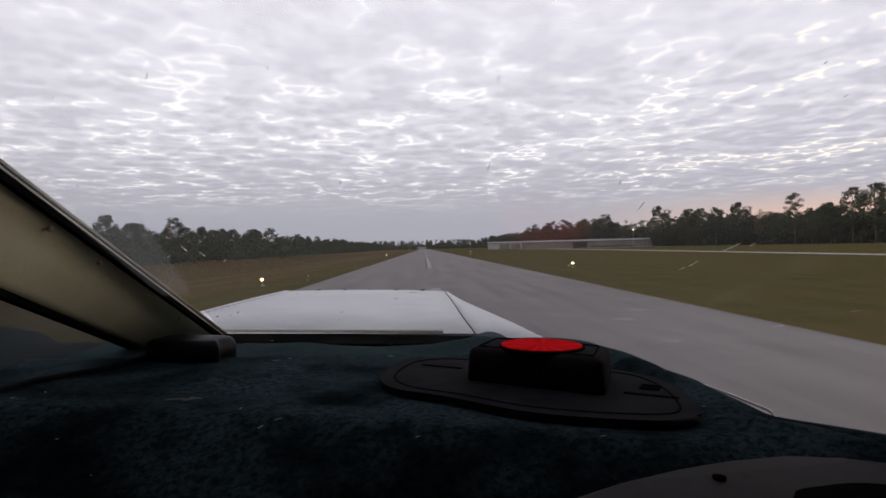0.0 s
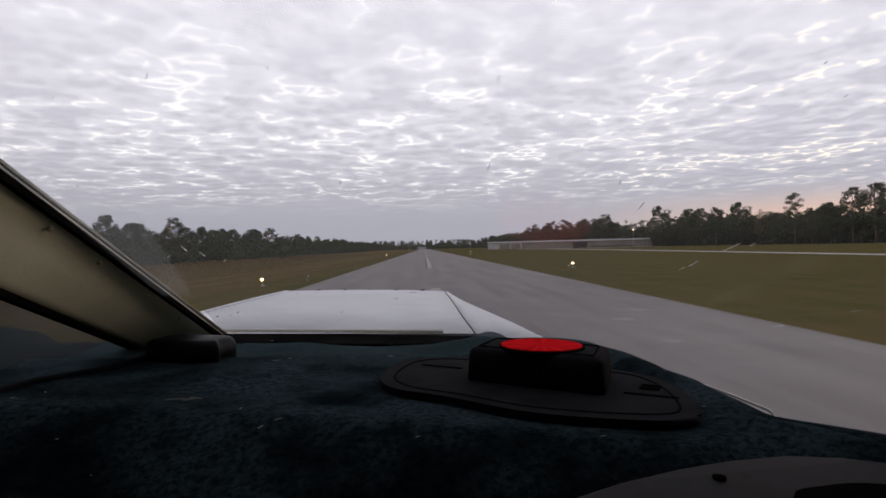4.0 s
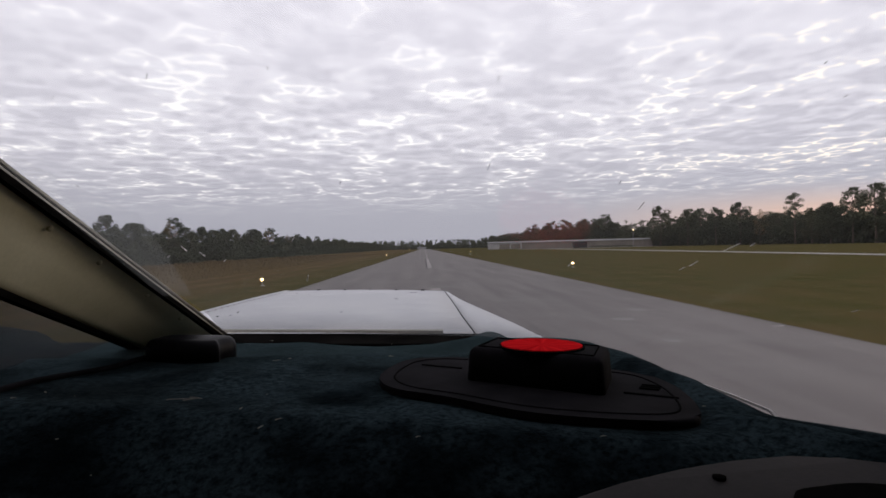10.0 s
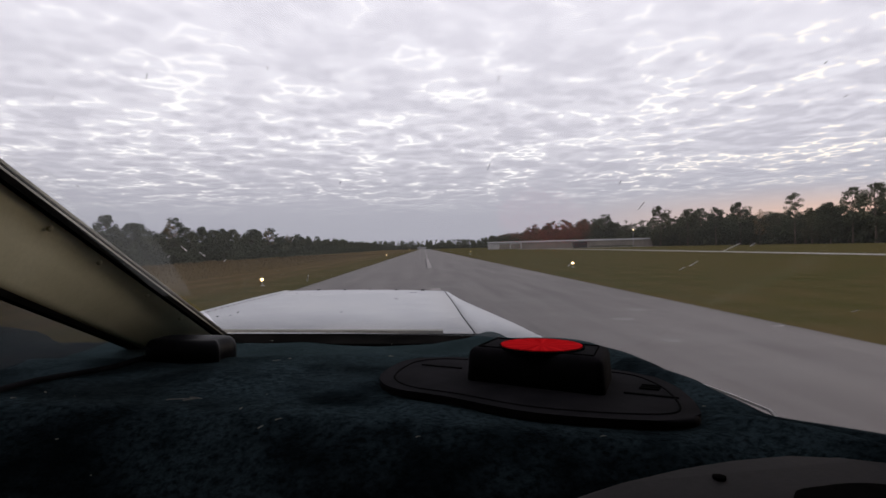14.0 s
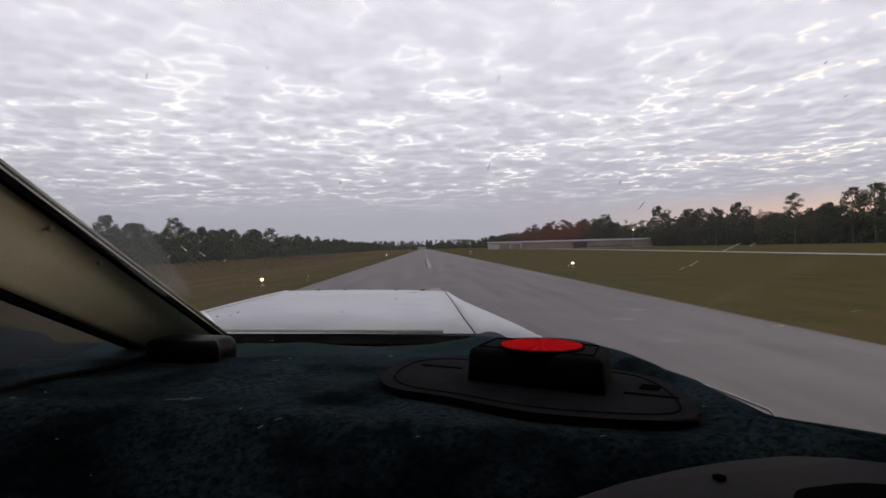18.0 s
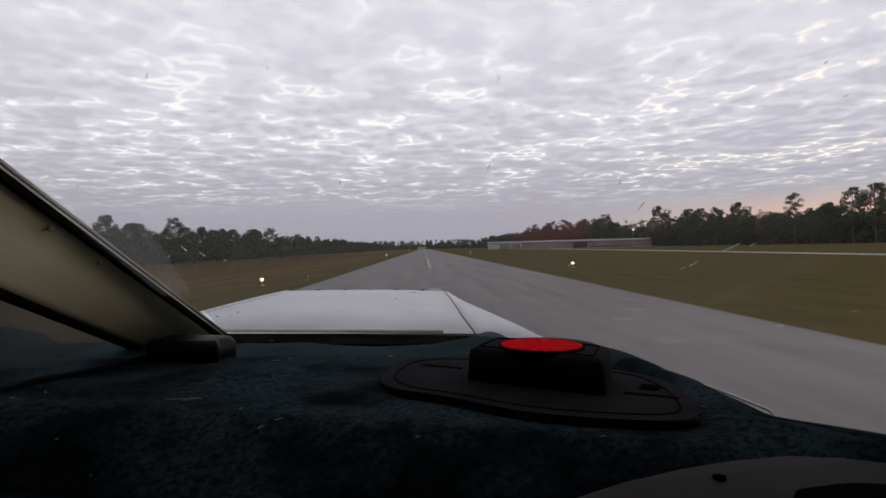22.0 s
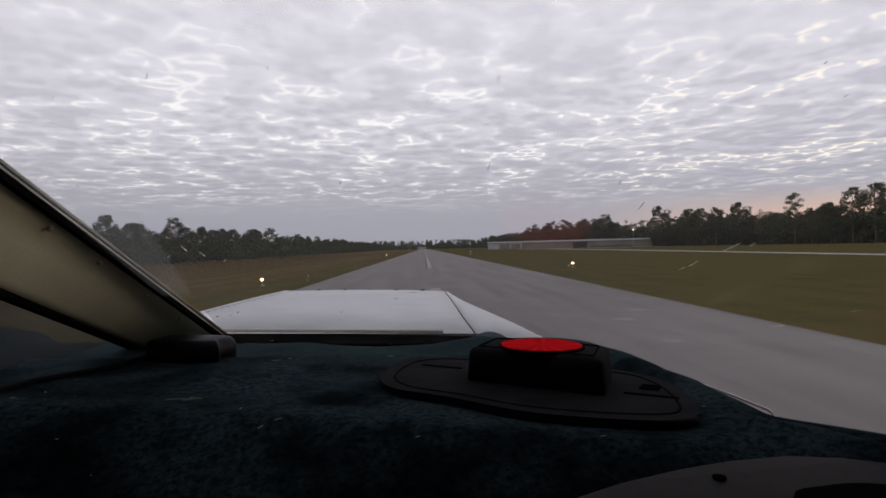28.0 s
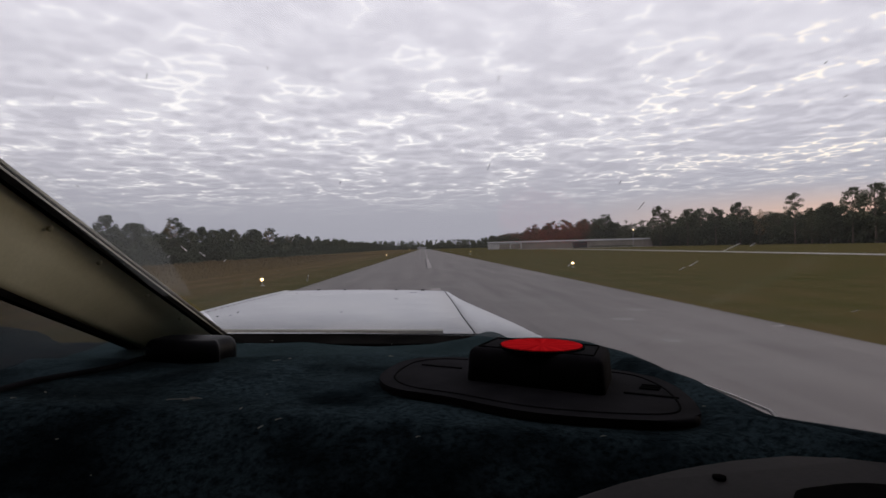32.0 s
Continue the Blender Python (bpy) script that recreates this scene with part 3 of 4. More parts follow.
woods("scrub_woods", "brown and green scrub woods before the runway", cells, 5, 0.8, LEAF_B)
cells = [(-51 - rng.uniform(0, 8), y_, rng.uniform(1.4, 3.6), rng.uniform(1.2, 2.2)) for y_ in (rng.uniform(14, 520) for j in range(260))]
woods("bush_row", "dark low bushes at the wood's edge", cells, 6, 0.3, LEAF_A)


def blades(name, label, spots, seed, mat, hlo, hhi, wid):
    g = np.random.default_rng(seed)
    p = np.array(spots)
    k = len(p)
    a = g.random(k) * 6.28
    h = hlo + (hhi - hlo) * g.random(k)
    u = np.stack((np.cos(a), np.sin(a), np.zeros(k)), 1) * wid
    tip = p + np.stack((g.normal(size=k) * 0.2 * h, g.normal(size=k) * 0.2 * h, h), 1)
    v = np.stack((p - u, p + u, tip), 1).reshape(-1, 3)
    me = bpy.data.meshes.new(name)
    me.vertices.add(3 * k)
    me.vertices.foreach_set("co", v.ravel())
    me.loops.add(3 * k)
    me.loops.foreach_set("vertex_index", np.arange(3 * k))
    me.polygons.add(k)
    me.polygons.foreach_set("loop_start", np.arange(k) * 3)
    me.update(calc_edges=True)
    me.materials.append(mat)
    return tagged(new(name, me), label, "grass", kind="stuff")


rng = random.Random(31)
sp = []
for k in range(42000):
    y = 10 + 240 * rng.random() ** 1.5
    x = -17 - 34 * rng.random() ** 0.8
    sp.append((x, y, -0.06))
blades("tall_grass", "tall dry brown grass and weeds beside the mown strip", sp, 7, STRAW, 0.08, 0.28, 0.03)
sp = []
for k in range(7000):
    y = 8 + 50 * rng.random() ** 1.3
    x = rng.choice((RW_R + 0.5 * rng.random() ** 2, RW_L - 0.5 * rng.random() ** 2))
    sp.append((x, y, -0.06))
blades("edge_grass", "short grass tufts along the runway's edge", sp, 8, surface("grass_blades", leaf_colour((0.055, 0.054, 0.011), (0.08, 0.062, 0.016)), 0.95, spec=0.1), 0.015, 0.05, 0.006)


# ---- hangars ----
def hangar(m, length, depth, height, wall_mat, bays, label, door_mat):
    """A long low hangar; its front is on local y = 0, its length along x."""
    t = thing("hangar", m, label, "hangar", "hangars")
    h2 = height + 0.9
    part("rear_wall", block((length / 2, depth, height / 2), (length, 0.15, height)), wall_mat, t)
    for x in (0.0, length):
        part("end_wall", loft([[(x - 0.08, 0, 0), (x - 0.08, depth, 0), (x - 0.08, depth, height), (x - 0.08, depth / 2, h2), (x - 0.08, 0, height)],
                               [(x + 0.08, 0, 0), (x + 0.08, depth, 0), (x + 0.08, depth, height), (x + 0.08, depth / 2, h2), (x + 0.08, 0, height)]]), wall_mat, t)
    for s in (0, 1):
        y0, y1 = (-0.5, depth / 2) if s == 0 else (depth + 0.5, depth / 2)
        za = height - 0.02
        part("roof", loft([[(-0.4, y0, za), (-0.4, y1, h2), (-0.4, y1, h2 + 0.12), (-0.4, y0, za + 0.12)],
                           [(length + 0.4, y0, za), (length + 0.4, y1, h2), (length + 0.4, y1, h2 + 0.12), (length + 0.4, y0, za + 0.12)]]), ROOF_METAL, t)
    wd = length / bays
    part("front_wall", block((length / 2, 0, height - 0.35), (length, 0.14, 0.7)), wall_mat, t)
    for k in range(bays + 1):
        part("pillar", block((min(max(k * wd, 0.3), length - 0.3), 0, (height - 0.7) / 2), (0.6, 0.18, height - 0.7)), wall_mat, t)
    for k in range(bays):
        d = part("door", block(((k + 0.5) * wd, 0.06, (height - 0.7) / 2), (wd - 0.62, 0.08, height - 0.72)), door_mat if k % 5 else wall_mat, t)
        for j in range(1, 4):
            part("seam", block((k * wd + 0.3 + j * (wd - 0.6) / 4, 0.012, (height - 0.7) / 2), (0.05, 0.02, height - 0.74)), GREY_METAL, d)
    return t


hangar(pose(54, 336, -0.05, 0, 0, -12), 69, 12, 3.6, TAN_METAL, 7, "long low tan sheet-metal hangar with closed doors", TAN_METAL)
hangar(pose(42, 402, -0.05, 0, 0, -6), 22, 12, 4.0, GREY_METAL, 3, "pale grey metal hangar with dark doors", TAN_METAL)
hangar(pose(52, 470, -0.05, 0, 0, -3), 26, 11, 4.0, GREY_METAL, 3, "small pale metal hangar further along", GREY_METAL)
b = thing("dark_shed", pose(82, 318, -0.05), "dark open shed with clutter before the hangar", "shed")
part("wall", block((0, 1.5, 1.6), (7, 3, 3.2)), SHED_DARK, b)
part("roof", block((0, 1.4, 3.3), (8, 4, 0.18)), ROOF_METAL, b)
b = thing("hedge_row", pose(98, 314, -0.05, 0, 0, -12), "low clipped dark hedge along the apron", "hedge")
bm = bmesh.new()
hr = random.Random(3)
for k in range(22):
    leaf_cloud(bm, (k * 1.0 - 11, 0, 0.6), (0.9, 0.7, 0.55), 60, 0.2, hr)
part("leaves", bm, LEAF_A, b)
# the white house beyond the runway's end
b = thing("white_house", pose(-4, 985, -0.05), "low white building beyond the runway's end", "house")
part("wall", block((0, 0, 1.3), (14, 8, 2.6)), GREY_METAL, b)
part("roof", loft([[(-7.5, -4.6, 2.6), (-7.5, 4.6, 2.6), (-7.5, 0, 3.8)], [(7.5, -4.6, 2.6), (7.5, 4.6, 2.6), (7.5, 0, 3.8)]]), ROOF_METAL, b)
for k in range(4):
    part("window", block((-5.1 + 3.4 * k, -4.03, 1.5), (1.4, 0.08, 1.2)), DARK_DOOR, b)
# windsock mast near the hangars
b = thing("light_mast", pose(110, 318, -0.05), "thin grey mast with a small lit lamp", "mast")
part("pole", tube([(0, 0, 0), (0, 0, 9.0)], 0.08, 8, 0.05), STEEL, b)
part("arm", tube([(-0.8, 0, 7.2), (0.8, 0, 7.2)], 0.04, 6), STEEL, b)
bm = bmesh.new()
bmesh.ops.create_uvsphere(bm, u_segments=8, v_segments=6, radius=0.22)
bmesh.ops.translate(bm, vec=(0, 0, 9.1), verts=bm.verts)
part("lamp", bm, LIT_WARM, b)


# ---- the light aeroplane waiting on the turn-off ----
def ring(y, cx, cz, rx, rz, k=14):
    return [(cx + rx * math.cos(2 * math.pi * j / k), y, cz + rz * math.sin(2 * math.pi * j / k)) for j in range(k)]


def parked_plane(m):
    t = thing("light_aircraft", m, "white low-wing light aircraft with dark blue belly, waiting", "aircraft")
    part("fuselage", loft([ring(3.35, 0, 1.15, 0.18, 0.18), ring(3.2, 0, 1.15, 0.42, 0.36), ring(2.2, 0, 1.2, 0.52, 0.46), ring(1.2, 0, 1.25, 0.56, 0.52), ring(-0.6, 0, 1.3, 0.55, 0.52), ring(-2.4, 0, 1.35, 0.3, 0.34), ring(-4.2, 0, 1.45, 0.1, 0.16)]), WHITE_PAINT, t, smooth=True)
    part("belly_stripe", loft([ring(3.0, 0, 1.02, 0.44, 0.26), ring(1.2, 0, 1.05, 0.575, 0.36), ring(-0.6, 0, 1.1, 0.56, 0.36), ring(-2.3, 0, 1.25, 0.3, 0.26)]), BLUE_PAINT, t, smooth=True)
    c = part("cabin", loft([ring(1.3, 0, 1.65, 0.3, 0.08), ring(0.6, 0, 1.75, 0.48, 0.38), ring(-0.5, 0, 1.75, 0.48, 0.4), ring(-1.6, 0, 1.62, 0.25, 0.15)]), WHITE_PAINT, t, smooth=True)
    for s in (-1, 1):
        for y0 in (0.35, -0.5):
            part("window", block((s * 0.45, y0, 1.84), (0.1, 0.62, 0.3), 0, 0.03), BLACK, c)
        w_ = part("wing", loft([[(s * 0.4, 1.0, 0.85), (s * 0.4, 0.3, 0.98), (s * 0.4, -0.6, 0.85), (s * 0.4, 0.3, 0.8)],
                                [(s * 4.6, 0.8, 1.2), (s * 4.6, 0.3, 1.28), (s * 4.6, -0.45, 1.2), (s * 4.6, 0.3, 1.15)]]), WHITE_PAINT, t)
        part("tip_light", block((s * 4.65, 0.4, 1.22), (0.1, 0.25, 0.08), 0, 0.02), LIT_RED if s > 0 else STEEL, w_)
        part("tailplane", loft([[(0, -3.4, 1.5), (0, -3.8, 1.55), (0, -4.2, 1.5), (0, -3.8, 1.46)], [(s * 1.7, -3.6, 1.5), (s * 1.7, -3.85, 1.53), (s * 1.7, -4.2, 1.5), (s * 1.7, -3.85, 1.48)]]), WHITE_PAINT, t)
        g = part("gear_leg", tube([(s * 1.25, 0.0, 0.95), (s * 1.3, 0.0, 0.22)], 0.05, 8), STEEL, t)
        part("tyre", loft([[(s * 1.3 - 0.08, 0.22 * math.cos(a), 0.22 + 0.22 * math.sin(a)) for a in (6.283 * j / 16 for j in range(16))], [(s * 1.3 + 0.08, 0.22 * math.cos(a), 0.22 + 0.22 * math.sin(a)) for a in (6.283 * j / 16 for j in range(16))]]), BLACK_RUBBER, g)
    part("fin", loft([[(-0.05, -3.0, 1.6), (0.05, -3.0, 1.6), (0.05, -4.3, 1.6), (-0.05, -4.3, 1.6)], [(-0.03, -3.9, 2.75), (0.03, -3.9, 2.75), (0.03, -4.45, 2.75), (-0.03, -4.45, 2.75)]]), WHITE_PAINT, t)
    g = part("nose_leg", tube([(0, 2.6, 0.9), (0, 2.7, 0.2)], 0.05, 8), STEEL, t)
    part("tyre", loft([[(-0.07, 2.7 + 0.2 * math.cos(a), 0.2 + 0.2 * math.sin(a)) for a in (6.283 * j / 16 for j in range(16))], [(0.07, 2.7 + 0.2 * math.cos(a), 0.2 + 0.2 * math.sin(a)) for a in (6.283 * j / 16 for j in range(16))]]), BLACK_RUBBER, g)
    s = part("spinner", tube([(0, 3.35, 1.15), (0, 3.65, 1.15)], 0.16, 12, 0.03), STEEL, t)
    part("propeller", block((0, 3.45, 1.15), (0.14, 0.03, 1.8), 0, 0.01), BLACK, s)
    return t


parked_plane(pose(34, -396, -0.004, 0, 0, 115))

# ================= the aeroplane in which the camera stands =================
plane_ = thing("aeroplane", pose(0, 0, 0), "white single-engined aeroplane standing on the runway, seen from its cockpit", "aircraft")
CX = -0.18                                    # its middle line


STATIONS = (0.775, 0.95, 1.1, 1.28, 1.43, 1.46)
CREASE_X = (0.222, 0.208, 0.200, 0.191, 0.183, 0.178)
CREASE_Z = (-0.110, -0.103, -0.1005, -0.099, -0.0985, -0.106)
SHOULD_X = (0.315, 0.292, 0.268, 0.232, 0.196, 0.188)
SHOULD_Z = (-0.116, -0.116, -0.116, -0.113, -0.106, -0.12)
top, side_r, side_l = [], [], []
for y, cx, cz, sx, sz in zip(STATIONS, CREASE_X, CREASE_Z, SHOULD_X, SHOULD_Z):
    row = []
    for k in range(9):
        f = k / 4 - 1
        row.append((CX + f * cx, y, cz + 0.003 * (1 - f * f)))
    top.append(row + [(p[0], y, p[2] - 0.006) for p in row[::-1]])
    for s, out in ((1, side_r), (-1, side_l)):
        sx = sx if s > 0 else cx + 0.004
        out.append([(CX + s * (cx + 0.0016), y, cz - 0.0005), (CX + s * (cx + sx) / 2, y, (cz + sz) / 2 + 0.003), (CX + s * sx, y, sz), (CX + s * (sx + (0.05 if s > 0 else 0.01)), y, sz - 0.08), (CX + s * (sx + 0.06), y, -0.55),
                    (CX + s * (sx + 0.045), y, -0.55), (CX + s * (sx + (0.035 if s > 0 else -0.004)), y, sz - 0.09), (CX + s * (cx + 0.0016), y, cz - 0.012)])
cowl = part("cowling", loft(top), WHITE_PAINT, plane_, "white painted top panel of the engine cowling", A, True)
part("cowl_side", loft(side_r), WHITE_PAINT, plane_, "", A, True)
part("cowl_side", loft(side_l), WHITE_PAINT, plane_, "", A, True)
part("nose_bowl", loft([[(CX + x, 1.47, z) for x, z in ((-0.24, -0.55), (-0.19, -0.125), (0.19, -0.125), (0.24, -0.55))], [(CX + x, 1.62, z) for x, z in ((-0.2, -0.5), (-0.15, -0.22), (0.15, -0.22), (0.2, -0.5))]]), WHITE_PAINT, plane_, "", A)
# piano hinges along the creases, screws and specks on the panel
for s in (-1, 1):
    pts = [(CX + s * (cx + 0.001), y, cz - 0.001) for y, cx, cz in zip(STATIONS[:5], CREASE_X, CREASE_Z)]
    if s > 0:
        part("hinge_line", tube(pts, 0.0014, 6), TRIM_DARK, cowl, "dark hinge line", A)
    else:
        part("edge_rim", tube([(x - 0.001, y, z + 0.0012) for x, y, z in pts], 0.0026, 6), WHITE_PAINT, cowl, "pale rolled edge", A)
        for k in range(24):
            f = 0.01 + 0.62 * k / 24
            x, y, z = (float(np.interp(STATIONS[0] + f, STATIONS[:5], [p_[i] for p_ in pts])) for i in range(3))
            part("rivet", block((x + 0.006, y, z + 0.0012), (0.002, 0.004, 0.0012)), TRIM_EDGE, cowl, "", A)
g = random.Random(4)
for k in range(9):
    y = g.uniform(0.84, 1.40)
    cx, cz = interp(y, STATIONS, CREASE_X), interp(y, STATIONS, CREASE_Z)
    f = g.uniform(-0.9, 0.95)
    r = g.uniform(0.0012, 0.0026)
    part("speck", tube([(CX + f * cx, y, cz + 0.003 * (1 - f * f) - 0.0005), (CX + f * cx, y, cz + 0.003 * (1 - f * f) + 0.0008)], r, 7), TRIM_DARK, cowl, "", A)
for k in range(5):
    f = -0.6 + 0.33 * k
    part("screw", tube([(CX + f * 0.184, 1.425, -0.098), (CX + f * 0.184, 1.425, -0.0945)], 0.004, 8), TRIM_DARK, cowl, "", A)
# strips at the windscreen's foot
part("windscreen_strip", loft([[(x, 0.787, -0.1095), (x, 0.787, -0.1036), (x, 0.780 - 0.004 * math.sin(9 * x + 1), -0.1039), (x, 0.779, -0.110)] for x in np.linspace(-0.285, 0.0, 14)]), TRIM_EDGE, plane_, "worn beige strip at the windscreen's foot", A)
part("seal", loft([[(x, 0.774, -0.118), (x, 0.7735, -0.1072), (x, 0.735, -0.1140), (x, 0.735, -0.119)] for x in np.linspace(-0.31, 0.055, 10)]), TRIM_DARK, plane_, "black rubber seal", A)

# the covered panel top, and where the mount lies on it
MX, MY, MTURN, MZ = 0.066, 0.478, -26.0, -0.1085
EDGE_Y = (0.10, 0.30, 0.355, 0.385, 0.404, 0.47, 0.542, 0.62, 0.67, 0.735, 0.775)
EDGE_X = (0.32, 0.29, 0.262, 0.236, 0.216, 0.206, 0.200, 0.194, 0.172, 0.085, 0.060)


def front(x):
    return interp(x, (-0.68, -0.56, -0.46, -0.1, 0.02, 0.06), (0.90, 0.84, 0.735, 0.715, 0.742, 0.755))


def cover_z(x, y):
    z = -0.110
    z += 0.0048 * noise.noise((x * 8, y * 11, 1.7)) + 0.0014 * noise.noise((x * 22, y * 22, 4.1))
    # lip along the middle, recess behind it
    lip = 0.615 + 0.014 * math.sin(7 * x + 1.0)
    if x < 0.16:
        z += 0.0035 * math.exp(-((y - lip + 0.01) / 0.016) ** 2)
        z -= 0.003 / (1 + math.exp(-(y - lip - 0.012) / 0.006)) * min(1, max(0, (0.10 - x) / 0.1))
    # fold that runs up to the windscreen's foot
    a, b_ = Vector((-0.095, 0.60)), Vector((0.055, 0.755))
    p = Vector((x, y))
    f = min(1.15, max(0, (p - a).dot(b_ - a) / (b_ - a).length_squared))
    dd = (p - (a + (b_ - a) * f)).length
    z += 0.0075 * f * math.exp(-(dd / 0.019) ** 2)
    # roll of cloth along the edge behind the mount
    e = interp(y, EDGE_Y, EDGE_X) - x
    if y > 0.40:
        z += 0.010 * min(1, (y - 0.40) / 0.12) * (1 - 0.5 * min(1, max(0, (y - 0.66) / 0.08))) * math.exp(-((e - 0.018) / 0.022) ** 2)
    if 0.42 < y < 0.64:
        z -= 0.012 * math.exp(-((e - 0.056) / 0.017) ** 2) * min(1.0, (y - 0.42) / 0.04, (0.64 - y) / 0.04)
    if y < 0.56:
        z += (0.007 * math.exp(-((e - 0.055) / 0.016) ** 2) - 0.004 * math.exp(-((e - 0.027) / 0.010) ** 2)) * max(0, min(1, (0.56 - y) / 0.1))
    # the left end of the cloth
    z += 0.010 * math.exp(-((y - front(x) + 0.05) / 0.035) ** 2) * min(1, max(0, (-0.44 - x) / 0.1))
    # towards the eye it falls away
    z -= 0.75 * max(0, interp(x, (-0.2, 0.12), (0.43, 0.35)) - y) ** 1.15 * min(1.0, max(0.0, (e - 0.045) / 0.08))
    # pressed flat under the mount
    c, s = math.cos(radians(MTURN)), math.sin(radians(MTURN))
    u, v = (x - MX) * c + (y - MY) * s, -(x - MX) * s + (y - MY) * c
    r = math.hypot(u / 0.135, v / 0.092)
    flat_ = min(1.0, max(0.0, (1.18 - r) / 0.18))
    z += (MZ - 0.001 - z) * flat_
    return z


bm = bmesh.new()
NX, NY = 150, 130
rows = []
for j in range(NY + 1):
    f = j / NY
    row = []
    for i in range(NX + 1):
        y = 0.11 + 0.79 * f
        r = interp(y, EDGE_Y, EDGE_X)
        x = -0.68 + (r + 0.68) * i / NX
        y = min(y, front(x)) if y > front(x) else y
        row.append(bm.verts.new((x, y, cover_z(x, y))))
    rows.append(row)
for j in range(NY):
    for i in range(NX):
        q = (rows[j][i], rows[j][i + 1], rows[j + 1][i + 1], rows[j + 1][i])
        if rows[j + 1][i].co.y - rows[j][i].co.y > 1e-6 or rows[j + 1][i + 1].co.y - rows[j][i + 1].co.y > 1e-6:
            bm.faces.new(q)
bmesh.ops.remove_doubles(bm, verts=bm.verts, dist=1e-6)
bm.verts.ensure_lookup_table()
for v in [v for v in bm.verts if not v.link_faces]:
    bm.verts.remove(v)
rim = [e for e in bm.edges if e.is_boundary]
ex = bmesh.ops.extrude_edge_only(bm, edges=rim)
bmesh.ops.translate(bm, vec=(0, 0, -0.02), verts=[v for v in ex["geom"] if isinstance(v, bmesh.types.BMVert)])
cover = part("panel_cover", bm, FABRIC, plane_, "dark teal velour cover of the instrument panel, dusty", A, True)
# lint and crumbs on the cover
g = random.Random(9)


def lint(x, y, ln, turn, r=0.0006):
    c, s = math.cos(radians(turn)) * ln / 2, math.sin(radians(turn)) * ln / 2
    z0, z1, z2 = (cover_z(x + a * c, y + a * s) + 0.0012 for a in (-1, 0.1, 1))
    part("lint", tube([(x - c, y - s, z0), (x + 0.1 * c, y + 0.1 * s + 0.001, z1), (x + c, y + s, z2)], r, 5, r * 0.4), LINT, cover, "", A)


for x, y, ln, tn in ((-0.195, 0.458, 0.024, 14), (-0.187, 0.462, 0.012, -22), (-0.19, 0.455, 0.008, 40), (-0.118, 0.395, 0.004, 30), (-0.108, 0.400, 0.004, 10), (-0.139, 0.42, 0.003, 60), (-0.158, 0.58, 0.007, 15),
                      (-0.147, 0.586, 0.003, 0), (-0.051, 0.60, 0.004, 0), (-0.015, 0.368, 0.003, 0), (-0.085, 0.32, 0.003, -50), (0.094, 0.357, 0.003, 0), (-0.205, 0.73, 0.005, 0), (-0.06, 0.735, 0.004, 20),
                      (-0.30, 0.46, 0.006, -45), (-0.31, 0.44, 0.004, 10), (0.106, 0.304, 0.002, 0), (0.13, 0.31, 0.002, 0), (0.18, 0.42, 0.002, 0), (-0.25, 0.395, 0.002, 0)):
    lint(x, y, ln, tn, 0.0003 if ln < 0.006 else 0.00028)
for k in range(12):
    y = g.uniform(0.27, 0.7)
    lint(g.uniform(-0.7, 0.4) * y, y, g.uniform(0.0005, 0.001), g.uniform(0, 180), 0.0002)

# moulded hood of the instrument panel, near the eye
hood = [(0.02, 0.10), (0.035, 0.205), (0.065, 0.2215), (0.092, 0.2355), (0.117, 0.245), (0.142, 0.2505), (0.162, 0.252), (0.170, 0.2485), (0.182, 0.240), (0.25, 0.20), (0.25, 0.10)]
bm = bmesh.new()
hi = [bm.verts.new((x, y, -0.085 - 0.10 * max(0, 0.19 - y))) for x, y in hood]
lo = [bm.verts.new((x, y + 0.002, -0.106)) for x, y in hood]
bm.faces.new(hi)
bm.faces.new(lo[::-1])
for i in range(len(hood)):
    j = (i + 1) % len(hood)
    bm.faces.new((lo[i], lo[j], hi[j], hi[i]))
bmesh.ops.bevel(bm, geom=[e for e in bm.edges if e.verts[0] in hi and e.verts[1] in hi], offset=0.004, segments=3, affect="EDGES", profile=0.5)
h_ = part("panel_hood", bm, PLASTIC, plane_, "dark brown-grey moulded plastic hood with a screw hole", A)
part("screw_hole", tube([(0.1025, 0.2262, -0.0865), (0.1025, 0.2262, -0.0842)], 0.0024, 14), GROOVE, h_, "", A)
bm = prism(rounded([(0.112, 0.17), (0.119, 0.207), (0.135, 0.216), (0.152, 0.2185), (0.165, 0.213), (0.18, 0.20), (0.185, 0.17)], 4), -0.0875, -0.0838)
part("recess", bm, GROOVE, h_, "black cut-out", A)

# windscreen: a sloping pane, its post, edge strip and marks
SLOPE, FOOT_Y, FOOT_Z = 0.364, 0.733, -0.107
BEND_X, BEND = 0.05, 1.7                       # it curves down towards its outer side


def on_pane(u, v):
    """The place on the windscreen at the tangents u to the right and v up."""
    lo, hi = 0.02, 2.0
    for _ in range(40):
        y = (lo + hi) / 2
        if v * y > FOOT_Z + SLOPE * (FOOT_Y - y) - BEND * max(0.0, u * y - BEND_X) ** 2:
            hi = y
        else:
            lo = y
    return Vector((u * y, y, v * y))


